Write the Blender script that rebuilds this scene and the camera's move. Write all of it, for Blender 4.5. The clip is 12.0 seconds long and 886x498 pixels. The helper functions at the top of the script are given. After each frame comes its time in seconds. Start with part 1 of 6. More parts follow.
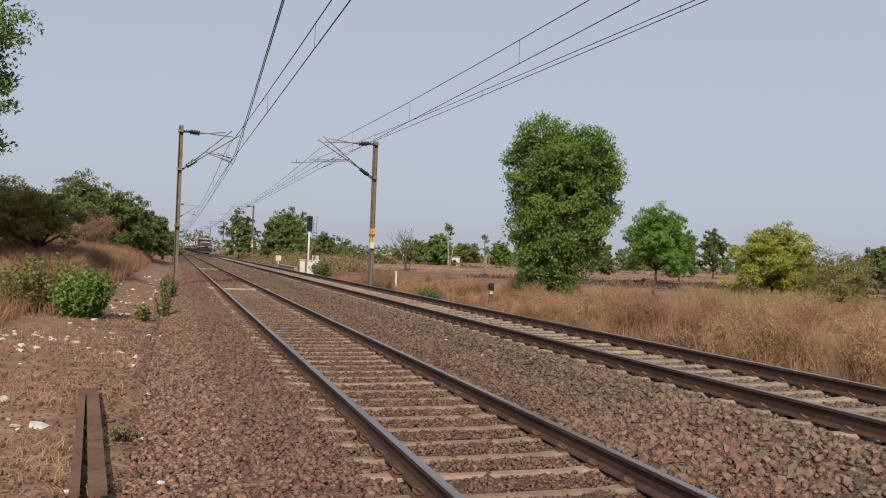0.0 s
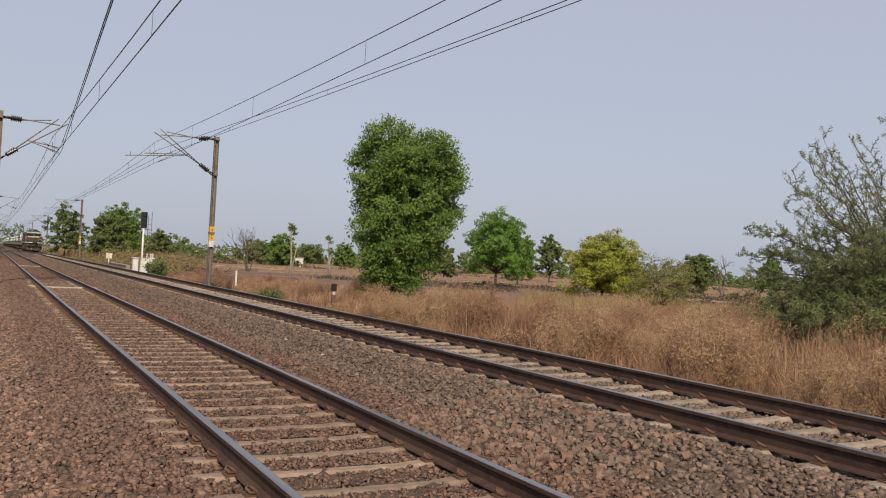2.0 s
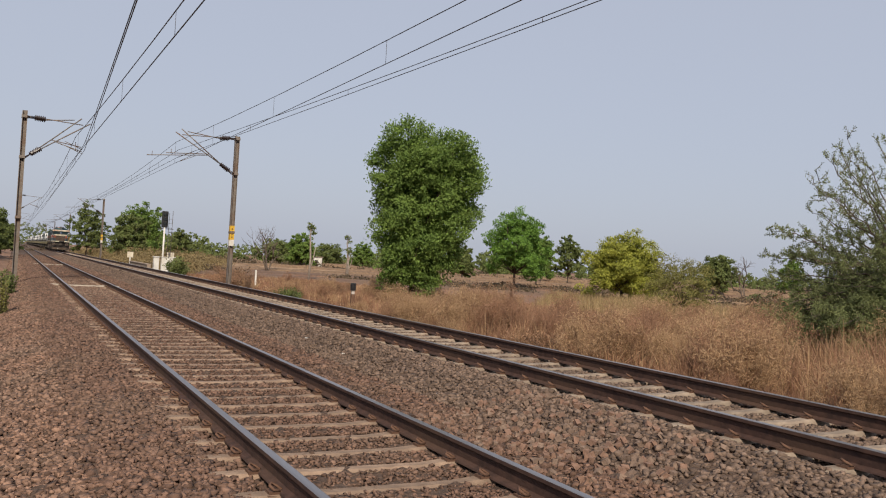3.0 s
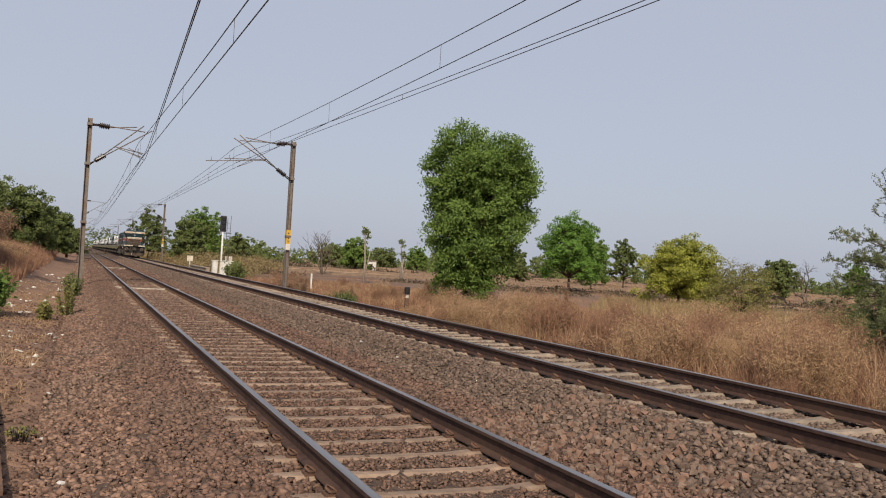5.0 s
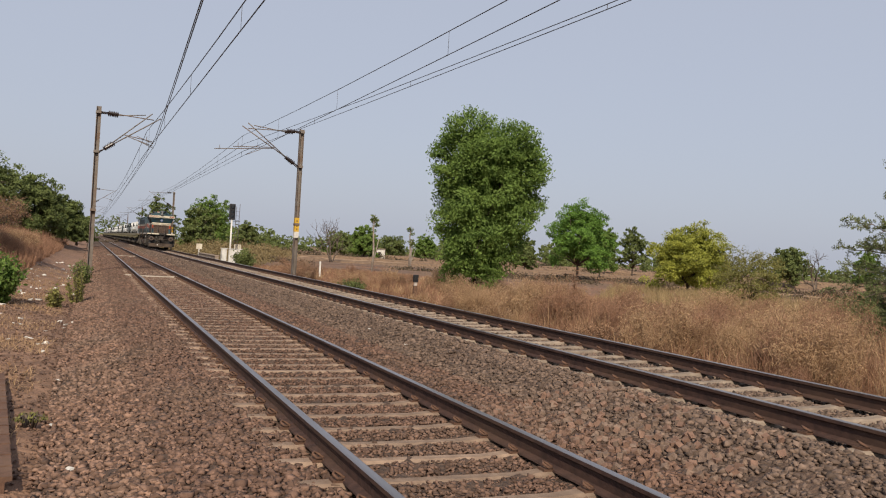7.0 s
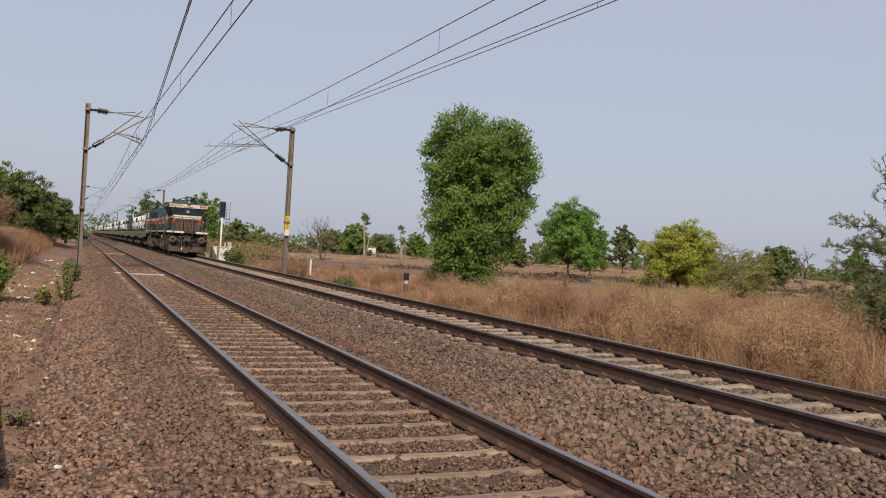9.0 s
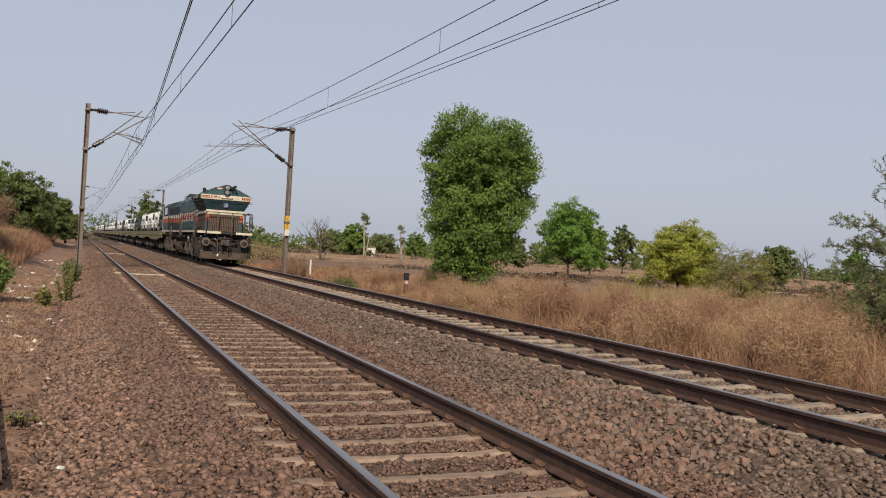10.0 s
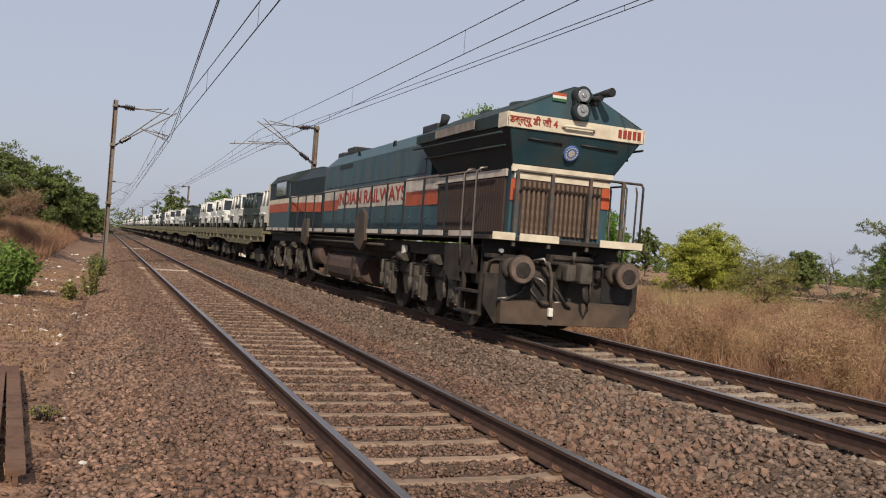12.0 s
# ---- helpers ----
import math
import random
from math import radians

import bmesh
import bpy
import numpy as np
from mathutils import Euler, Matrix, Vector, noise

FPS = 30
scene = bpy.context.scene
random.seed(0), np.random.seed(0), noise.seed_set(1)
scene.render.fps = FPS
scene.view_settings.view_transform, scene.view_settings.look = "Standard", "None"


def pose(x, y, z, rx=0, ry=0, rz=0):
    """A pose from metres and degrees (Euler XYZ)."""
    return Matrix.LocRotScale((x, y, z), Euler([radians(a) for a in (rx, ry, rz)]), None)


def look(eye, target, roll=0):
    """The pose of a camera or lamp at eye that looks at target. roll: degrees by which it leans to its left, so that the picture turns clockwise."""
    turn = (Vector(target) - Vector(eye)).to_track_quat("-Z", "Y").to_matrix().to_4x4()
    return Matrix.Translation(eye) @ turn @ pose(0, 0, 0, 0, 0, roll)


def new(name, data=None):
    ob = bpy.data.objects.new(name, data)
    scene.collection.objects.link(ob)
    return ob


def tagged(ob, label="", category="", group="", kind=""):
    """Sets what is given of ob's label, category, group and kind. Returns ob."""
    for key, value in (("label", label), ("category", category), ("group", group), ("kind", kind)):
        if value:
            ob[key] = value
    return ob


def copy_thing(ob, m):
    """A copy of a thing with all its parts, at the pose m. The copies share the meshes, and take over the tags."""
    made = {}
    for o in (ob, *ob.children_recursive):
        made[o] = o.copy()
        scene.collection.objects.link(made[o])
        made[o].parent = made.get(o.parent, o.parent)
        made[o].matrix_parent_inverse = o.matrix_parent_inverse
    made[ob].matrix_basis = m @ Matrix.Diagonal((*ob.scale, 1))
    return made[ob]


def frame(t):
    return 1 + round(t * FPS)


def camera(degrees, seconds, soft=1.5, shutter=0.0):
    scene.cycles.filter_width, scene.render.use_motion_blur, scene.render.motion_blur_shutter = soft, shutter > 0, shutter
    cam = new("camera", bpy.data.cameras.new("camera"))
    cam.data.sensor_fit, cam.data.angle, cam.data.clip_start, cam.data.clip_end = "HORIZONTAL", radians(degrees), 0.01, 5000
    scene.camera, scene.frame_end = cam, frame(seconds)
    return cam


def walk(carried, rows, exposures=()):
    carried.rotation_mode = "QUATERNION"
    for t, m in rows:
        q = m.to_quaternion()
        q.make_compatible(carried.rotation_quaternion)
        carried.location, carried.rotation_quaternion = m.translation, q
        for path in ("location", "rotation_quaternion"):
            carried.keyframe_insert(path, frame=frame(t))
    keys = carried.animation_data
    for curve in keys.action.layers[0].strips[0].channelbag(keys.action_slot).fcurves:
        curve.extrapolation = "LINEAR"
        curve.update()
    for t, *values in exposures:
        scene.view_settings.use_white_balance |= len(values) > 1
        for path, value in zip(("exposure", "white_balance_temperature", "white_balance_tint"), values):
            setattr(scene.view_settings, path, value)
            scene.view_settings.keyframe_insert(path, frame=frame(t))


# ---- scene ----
# field of view and the hand-held pan: time, yaw, pitch, roll, shift in x, y, z
cam = camera(55.68, 12.0, soft=1.1)
PAN = [(0, -17.766, 0.549, -2.201, 0.0, 0.0, 0.0), (0.5, -18.589, 0.534, -2.1, -0.002, -0.007, 0.005), (1, -22.123, 0.711, -2.416, 0.02, -0.025, -0.009),
       (1.5, -26.834, 1.04, -3.078, 0.026, -0.045, -0.019), (2, -28.375, 1.164, -3.037, 0.022, -0.056, -0.04), (2.5, -28.122, 1.156, -3.012, 0.007, -0.048, -0.05),
       (3, -27.138, 1.104, -3.264, -0.012, -0.037, -0.05), (3.5, -25.824, 1.061, -3.348, -0.018, -0.035, -0.048), (5.5, -23.269, 1.077, -3.35, -0.006, -0.003, -0.055),
       (6, -23.256, 0.387, -3.358, 0.008, 0.006, -0.053), (6.5, -22.814, 0.335, -3.351, 0.004, 0.009, -0.06), (8.5, -23.413, 0.226, -3.351, 0.03, 0.006, -0.068),
       (9, -23.498, 0.227, -3.381, 0.02, 0.006, -0.068), (9.5, -23.517, 0.225, -3.382, 0.004, 0.012, -0.068), (10, -23.534, 0.227, -3.375, -0.004, 0.027, -0.066),
       (10.5, -23.59, 0.23, -3.344, -0.002, 0.045, -0.062), (11, -23.491, 0.2, -3.846, -0.001, 0.036, -0.04), (11.5, -22.759, 0.14, -4.029, -0.008, 0.017, -0.034),
       (12, -22.029, 0.081, -4.263, -0.001, 0.004, -0.028)]
EYE = 1.588
walk(cam, [(t, pose(x, y, EYE + z, 90 + p, r, a)) for t, a, p, r, x, y, z in PAN])

# ---- light ----
SUN_AZ, SUN_EL = radians(202), radians(39)
world = bpy.data.worlds.new("world")
scene.world = world
world.use_nodes = True
wt = world.node_tree
sky = wt.nodes.new("ShaderNodeTexSky")
sky.sky_type, sky.sun_disc = "NISHITA", False
sky.sun_elevation, sky.sun_rotation = SUN_EL, SUN_AZ
sky.air_density, sky.dust_density, sky.ozone_density, sky.altitude = 1.0, 4.0, 1.0, 300
# dusty summer haze: the clear sky mixed with an even pale veil
veil = wt.nodes.new("ShaderNodeMix")
veil.data_type = "RGBA"
veil.inputs[0].default_value = 0.76
wt.links.new(sky.outputs[0], veil.inputs[6])
veil.inputs[7].default_value = (5.4, 5.75, 6.8, 1)
wt.links.new(veil.outputs[2], wt.nodes["Background"].inputs[0])
wt.nodes["Background"].inputs[1].default_value = 0.1
sun = new("sun", bpy.data.lights.new("sun", "SUN"))
sun.data.energy, sun.data.angle, sun.data.color = 4.9, radians(0.8), (1.0, 0.88, 0.71)
SUN_DIR = Vector((math.sin(SUN_AZ) * math.cos(SUN_EL), math.cos(SUN_AZ) * math.cos(SUN_EL), math.sin(SUN_EL)))
sun.matrix_world = look(SUN_DIR * 50, (0, 0, 0))
scene.view_settings.exposure = 0.0


# ---- materials ----
def mat(name, a, b=None, scale=8.0, rough=0.8, metal=0.0, bump=0.0, bump_scale=60.0, c=None, c_scale=1.0, c_amount=0.5, island=0.0, obj=0.0, detail=6.0, spec=0.3, stretch=(1, 1, 1), bump_dist=0.02, tone=0.8):
    """Two-tone surface: a to b by a fine noise, c as larger stains, optional random lightness by island or object, and relief."""
    m = bpy.data.materials.new(name)
    m.use_nodes = True
    nt = m.node_tree
    n, l = nt.nodes, nt.links
    p = n["Principled BSDF"]
    p.inputs["Roughness"].default_value, p.inputs["Metallic"].default_value = rough, metal
    p.inputs["Specular IOR Level"].default_value = spec
    co = n.new("ShaderNodeTexCoord")
    mp = n.new("ShaderNodeMapping")
    mp.inputs["Scale"].default_value = stretch
    l.new(co.outputs["Object"], mp.inputs[0])

    def tex(s, d):
        t = n.new("ShaderNodeTexNoise")
        t.inputs["Scale"].default_value, t.inputs["Detail"].default_value = s, d
        l.new(mp.outputs[0], t.inputs["Vector"])
        return t

    def ramp(src, lo, hi):
        r = n.new("ShaderNodeMapRange")
        r.inputs["From Min"].default_value, r.inputs["From Max"].default_value = lo, hi
        l.new(src, r.inputs["Value"])
        return r.outputs[0]

    def mix(f, x, y, mode="MIX"):
        k = n.new("ShaderNodeMix")
        k.data_type, k.blend_type = "RGBA", mode
        for sock, v in ((k.inputs[0], f), (k.inputs[6], x), (k.inputs[7], y)):
            if isinstance(v, (int, float)):
                sock.default_value = v
            elif isinstance(v, tuple):
                sock.default_value = (*v[:3], 1)
            else:
                l.new(v, sock)
        return k.outputs[2]

    b = b or tuple(v * 0.7 for v in a)
    a, b, c = ((tuple(v * tone for v in q) if q else q) for q in (a, b, c))
    col = mix(ramp(tex(scale, detail).outputs["Fac"], 0.35, 0.65), a, b)
    if c:
        f = n.new("ShaderNodeMath")
        f.operation = "MULTIPLY"
        l.new(ramp(tex(c_scale, 4.0).outputs["Fac"], 0.45, 0.65), f.inputs[0])
        f.inputs[1].default_value = c_amount
        col = mix(f.outputs[0], col, c)
    for amount, node, sock in ((island, "ShaderNodeNewGeometry", "Random Per Island"), (obj, "ShaderNodeObjectInfo", "Random")):
        if amount:
            g = n.new(node)
            h = n.new("ShaderNodeMapRange")
            h.inputs["To Min"].default_value, h.inputs["To Max"].default_value = 1 - amount, 1 + amount
            l.new(g.outputs[sock], h.inputs["Value"])
            v = n.new("ShaderNodeVectorMath")
            v.operation = "SCALE"
            l.new(col, v.inputs[0])
            l.new(h.outputs[0], v.inputs["Scale"])
            col = v.outputs[0]
    l.new(col, p.inputs["Base Color"])
    if bump:
        t = tex(bump_scale, 5.0)
        q = n.new("ShaderNodeBump")
        q.inputs["Strength"].default_value, q.inputs["Distance"].default_value = bump, bump_dist
        l.new(t.outputs["Fac"], q.inputs["Height"])
        l.new(q.outputs[0], p.inputs["Normal"])
    return m


def leaf_mat(name, a, b, through_light=0.35):
    """Leaves: colour varied leaf by leaf, with some light passing through."""
    m = mat(name, a, b, scale=1.2, rough=0.7, island=0.22, spec=0.2, tone=1.15)
    nt = m.node_tree
    p, out = nt.nodes["Principled BSDF"], nt.nodes["Material Output"]
    tr = nt.nodes.new("ShaderNodeBsdfTranslucent")
    mx = nt.nodes.new("ShaderNodeMixShader")
    mx.inputs[0].default_value = through_light
    src = p.inputs["Base Color"].links[0].from_socket
    nt.links.new(src, tr.inputs[0])
    nt.links.new(p.outputs[0], mx.inputs[1])
    nt.links.new(tr.outputs[0], mx.inputs[2])
    nt.links.new(mx.outputs[0], out.inputs[0])
    return m


# rust-dusted bed, kept darker than the stones to paint shade in their gaps
M_BED = mat("ballast_dust_and_gap_shade", (0.125, 0.081, 0.059), (0.065, 0.042, 0.031), 28, 0.95, bump=1.0, bump_scale=26, bump_dist=0.05, c=(0.175, 0.112, 0.08), c_scale=0.35, c_amount=0.6)
M_STONE = mat("ballast_stone", (0.215, 0.148, 0.112), (0.125, 0.086, 0.066), 14, 0.9, bump=0.25, bump_scale=60, island=0.4, c=(0.16, 0.112, 0.083), c_scale=0.5, c_amount=0.5)
M_STONE_S = mat("shoulder_ballast_stone", (0.27, 0.165, 0.118), (0.15, 0.088, 0.063), 14, 0.92, bump=0.25, bump_scale=60, island=0.5, c=(0.2, 0.14, 0.105), c_scale=0.6, c_amount=0.5)
M_STONE_R = mat("rusty_ballast_stone", (0.213, 0.128, 0.093), (0.13, 0.076, 0.055), 14, 0.92, bump=0.25, bump_scale=60, island=0.42, c=(0.165, 0.112, 0.082), c_scale=0.6, c_amount=0.5)
M_SOIL = mat("dry_soil", (0.34, 0.2, 0.13), (0.18, 0.104, 0.07), 3.0, 0.97, bump=1.0, bump_scale=14, c=(0.2, 0.122, 0.085), c_scale=0.09, c_amount=0.75, bump_dist=0.05, detail=12.0)
M_SLEEPER = mat("sleeper_concrete", (0.34, 0.24, 0.175), (0.24, 0.165, 0.12), 7, 0.9, bump=0.35, bump_scale=50, c=(0.2, 0.145, 0.11), c_scale=1.7, c_amount=0.6, obj=0.14)
M_SLEEPER_F = mat("pale_sleeper_concrete", (0.34, 0.27, 0.21), (0.24, 0.188, 0.148), 7, 0.9, bump=0.35, bump_scale=50, c=(0.27, 0.21, 0.165), c_scale=1.7, c_amount=0.5, obj=0.14)
M_SLEEPER_N = mat("new_sleeper_concrete", (0.5, 0.43, 0.36), (0.4, 0.34, 0.28), 7, 0.9, bump=0.3, bump_scale=50)
M_RAIL = mat("rusty_rail_side", (0.09, 0.05, 0.04), (0.05, 0.03, 0.026), 12, 0.75, bump=0.25, bump_scale=40, c=(0.1, 0.06, 0.042), c_scale=0.8, c_amount=0.6, spec=0.2)
M_POLISH = mat("polished_rail_top", (0.42, 0.39, 0.385), (0.3, 0.27, 0.26), 5, 0.36, metal=0.85, stretch=(1, 0.05, 1))
M_RUST = mat("rust_steel", (0.16, 0.085, 0.055), (0.1, 0.055, 0.038), 16, 0.85, bump=0.3, bump_scale=60, c=(0.2, 0.12, 0.08), c_scale=3)
M_MAST = mat("weathered_mast_steel", (0.25, 0.22, 0.195), (0.19, 0.16, 0.14), 9, 0.75, metal=0.25, bump=0.15, c=(0.17, 0.1, 0.065), c_scale=1.4, c_amount=0.7)
M_WIRE = mat("copper_wire", (0.1, 0.085, 0.08), (0.07, 0.06, 0.058), 5, 0.6, metal=0.5)
M_INSUL = mat("brown_insulator", (0.035, 0.022, 0.022), (0.025, 0.018, 0.018), 5, 0.3, spec=0.6)
M_YELLOW = mat("yellow_paint", (0.68, 0.42, 0.04), (0.6, 0.36, 0.035), 8, 0.6, c=(0.4, 0.24, 0.05), c_scale=4)
M_WHITE = mat("white_paint", (0.78, 0.76, 0.72), (0.68, 0.66, 0.62), 6, 0.6, c=(0.5, 0.43, 0.35), c_scale=2.5)
M_BLACK = mat("black_paint", (0.025, 0.025, 0.027), (0.018, 0.018, 0.02), 10, 0.5)


# ---- mesh helpers ----
def box(bm, x0, x1, y0, y1, z0, z1, bevel=0.0):
    vs = [bm.verts.new((x, y, z)) for x in (x0, x1) for y in (y0, y1) for z in (z0, z1)]
    fs = [bm.faces.new([vs[i] for i in q]) for q in ((0, 1, 3, 2), (4, 6, 7, 5), (0, 4, 5, 1), (2, 3, 7, 6), (0, 2, 6, 4), (1, 5, 7, 3))]
    if bevel:
        bmesh.ops.bevel(bm, geom=list({e for f in fs for e in f.edges}), offset=bevel, segments=2, affect="EDGES", profile=0.6)
    return fs


def rod(bm, p0, p1, r0, r1=None, seg=8, caps=True):
    p0, p1 = Vector(p0), Vector(p1)
    r1 = r0 if r1 is None else r1
    d = (p1 - p0).normalized()
    u = d.orthogonal().normalized()
    w = d.cross(u)
    rings = []
    for p, r in ((p0, r0), (p1, r1)):
        rings.append([bm.verts.new(p + r * (math.cos(2 * math.pi * i / seg) * u + math.sin(2 * math.pi * i / seg) * w)) for i in range(seg)])
    for i in range(seg):
        f = bm.faces.new((rings[0][i], rings[0][(i + 1) % seg], rings[1][(i + 1) % seg], rings[1][i]))
        f.smooth = seg > 5
    if caps:
        bm.faces.new(rings[0][::-1])
        bm.faces.new(rings[1])


def tube(bm, pts, r, seg=6):
    """A bent tube along points."""
    pts = [Vector(p) for p in pts]
    rings = []
    for i, p in enumerate(pts):
        d = (pts[min(i + 1, len(pts) - 1)] - pts[max(i - 1, 0)]).normalized()
        u = d.cross(Vector((0.31, 0.17, 0.93))).normalized()
        w = d.cross(u)
        rr = r[i] if isinstance(r, (list, tuple)) else r
        rings.append([bm.verts.new(p + rr * (math.cos(2 * math.pi * k / seg) * u + math.sin(2 * math.pi * k / seg) * w)) for k in range(seg)])
    for a, b in zip(rings, rings[1:]):
        for k in range(seg):
            bm.faces.new((a[k], a[(k + 1) % seg], b[(k + 1) % seg], b[k])).smooth = True
    bm.faces.new(rings[0][::-1])
    bm.faces.new(rings[-1])


def prism(bm, outline, y0, y1, axis="y"):
    """An outline extruded along an axis; the outline's pairs are the two other axes in order."""
    def at(a, b, h):
        return {"x": (h, a, b), "y": (a, h, b), "z": (a, b, h)}[axis]
    r0 = [bm.verts.new(at(a, b, y0)) for a, b in outline]
    r1 = [bm.verts.new(at(a, b, y1)) for a, b in outline]
    k = len(outline)
    fs = [bm.faces.new((r0[i], r0[(i + 1) % k], r1[(i + 1) % k], r1[i])) for i in range(k)]
    fs.append(bm.faces.new(r0[::-1]))
    fs.append(bm.faces.new(r1))
    bmesh.ops.recalc_face_normals(bm, faces=fs)
    return fs


def part(name, bm, material, parent=None, label=""):
    """Links a bmesh as one mesh object, under a thing or a part."""
    me = bpy.data.meshes.new(name)
    bm.to_mesh(me)
    bm.free()
    for m in material if isinstance(material, (list, tuple)) else (material,):
        me.materials.append(m)
    ob = new(name, me)
    if parent:
        ob.parent = parent
    return tagged(ob, label)


def again(ob, m, parent=None):
    """Another piece on the same mesh, at the pose m."""
    o = ob.copy()
    scene.collection.objects.link(o)
    o.matrix_basis = m
    if parent:
        o.parent = parent
    return o


def arrays(name, verts, faces, material, smooth=False):
    """A mesh object straight from arrays of points and same-sized faces."""
    me = bpy.data.meshes.new(name)
    verts, faces = np.asarray(verts, np.float32), np.asarray(faces, np.int32)
    k = faces.shape[1]
    me.vertices.add(len(verts))
    me.vertices.foreach_set("co", verts.ravel())
    me.loops.add(faces.size)
    me.loops.foreach_set("vertex_index", faces.ravel())
    me.polygons.add(len(faces))
    me.polygons.foreach_set("loop_start", np.arange(0, faces.size, k, dtype=np.int32))
    me.polygons.foreach_set("loop_total", np.full(len(faces), k, dtype=np.int32))
    if smooth:
        me.polygons.foreach_set("use_smooth", np.ones(len(faces), dtype=bool))
    me.update()
    me.validate()
    for m in material if isinstance(material, (list, tuple)) else (material,):
        me.materials.append(m)
    return new(name, me)


# ---- the place: tracks run along y; heights from the top of the near track's rails ----
X1, X2, Z2 = 2.737, 7.052, 0.26
GAUGE, PITCH = 0.8715, 0.6
rng = np.random.default_rng(7)


def lerp(v, xs, ys):
    return np.interp(v, xs, ys)


def bed_z(x, y):
    """Top of the ballast."""
    return lerp(x, [-1.6, -0.75, -0.2, 0.9, 1.35, 1.6, 3.9, 4.2, 4.7, 5.45, 5.75, 6.0, 8.1, 8.4, 8.75, 10.2, 10.8], [-0.95, -0.75, -0.44, -0.19, -0.168, -0.208, -0.208, -0.19, -0.14, 0.06, 0.095, 0.03, 0.025, 0.06, 0.0, -0.5, -0.8])


def ground_z(x, y):
    """The field: flat, a cutting bank on one side far off, small unevenness."""
    z = lerp(x, [-400, -60, -14, -7, -3.5, -0.9, -0.2, 0.6, 10, 14, 30, 100, 3000], [0.2, 0.2, 0.3, 0.1, -0.35, -0.44, -0.46, -0.9, -0.9, -0.55, -0.6, -0.9, -1.2])
    far = np.clip((y - 29) / 14, 0, 1)
    z = z + far * lerp(x, [-60, -14, -6, -3.6, -2.6, -1], [0.8, 0.8, 0.95, 0.9, 0.4, 0.0])
    return z + 0.05 * np.sin(x * 0.9 + 1.3 * np.sin(y * 0.31)) * np.cos(y * 0.7 + x * 0.2)


def sheet(name, xs, ys, height, material, rough=0.0):
    gx, gy = np.meshgrid(xs, ys, indexing="ij")
    z = height(gx, gy)
    if rough:
        z = z + rng.normal(0, rough, z.shape)
    v = np.stack([gx, gy, z], -1).reshape(-1, 3)
    i = np.arange(len(xs) - 1)[:, None] * len(ys) + np.arange(len(ys) - 1)
    f = np.stack([i, i + len(ys), i + len(ys) + 1, i + 1], -1).reshape(-1, 4)
    return arrays(name, v, f, material, smooth=True)


ground = sheet("ground", np.concatenate([-np.geomspace(3000, 12, 40), np.arange(-11, 40, 0.5), np.geomspace(41, 3000, 50)]),
               np.concatenate([-np.geomspace(600, 8, 12), np.arange(-7, 60, 0.6), np.geomspace(61, 4000, 60)]), ground_z, M_SOIL)
tagged(ground, "dry reddish brown soil and stubble field", "ground", kind="structure")
ballast = sheet("ballast", np.arange(-1.6, 10.85, 0.08), np.concatenate([np.arange(-20, 30, 0.12), np.geomspace(30.2, 1500, 160)]), bed_z, M_BED, 0.012)
tagged(ballast, "grey-brown crushed stone ballast with rust dust", "ballast", kind="structure")


def rail_outline():
    h = [(-0.036, 0), (-0.036, -0.03), (-0.012, -0.045), (-0.009, -0.14), (-0.07, -0.158), (-0.075, -0.172)]
    return [(-0.028, 0.004), *h, *[(-x, z) for x, z in h[::-1]], (0.028, 0.004)]


def rail_mesh(bm, x, z, y0, y1):
    prism(bm, [(a + x, b + z) for a, b in rail_outline()], y0, y1)
    bm.normal_update()
    for f in bm.faces:
        if abs(f.normal.z) > 0.3 and f.calc_center_median().z > z - 0.02:
            f.material_index = 1


def sleeper_bm():
    """A prestressed concrete sleeper: wide bottom, bevelled top, waisted in the middle."""
    bm = bmesh.new()
    rings = []
    for x, w, h in ((-1.37, 0.08, -0.025), (-1.3, 0.085, 0.0), (-0.75, 0.08, 0.0), (-0.5, 0.068, -0.018), (0.5, 0.068, -0.018), (0.75, 0.08, 0.0), (1.3, 0.085, 0.0), (1.37, 0.08, -0.025)):
        rings.append([bm.verts.new((x, y, z)) for y, z in ((-w - 0.045, -0.2), (-w, h - 0.02), (-w + 0.02, h), (w - 0.02, h), (w, h - 0.02), (w + 0.045, -0.2))])
    for a, b in zip(rings, rings[1:]):
        for k in range(6):
            bm.faces.new((a[k], a[(k + 1) % 6], b[(k + 1) % 6], b[k]))
    bm.faces.new(rings[0])
    bm.faces.new(rings[-1][::-1])
    bmesh.ops.recalc_face_normals(bm, faces=bm.faces[:])
    return bm


def clip_bm():
    """A bent spring clip that holds the rail's foot."""
    bm = bmesh.new()
    tube(bm, [(0.0, -0.05, 0.01), (0.0, 0.05, 0.015), (0.045, 0.062, 0.03), (0.065, 0.02, 0.05), (0.045, -0.03, 0.055), (0.0, -0.03, 0.035), (-0.03, 0.0, 0.012)], 0.011, 6)
    box(bm, -0.02, 0.075, -0.055, 0.055, -0.01, 0.012)
    return bm


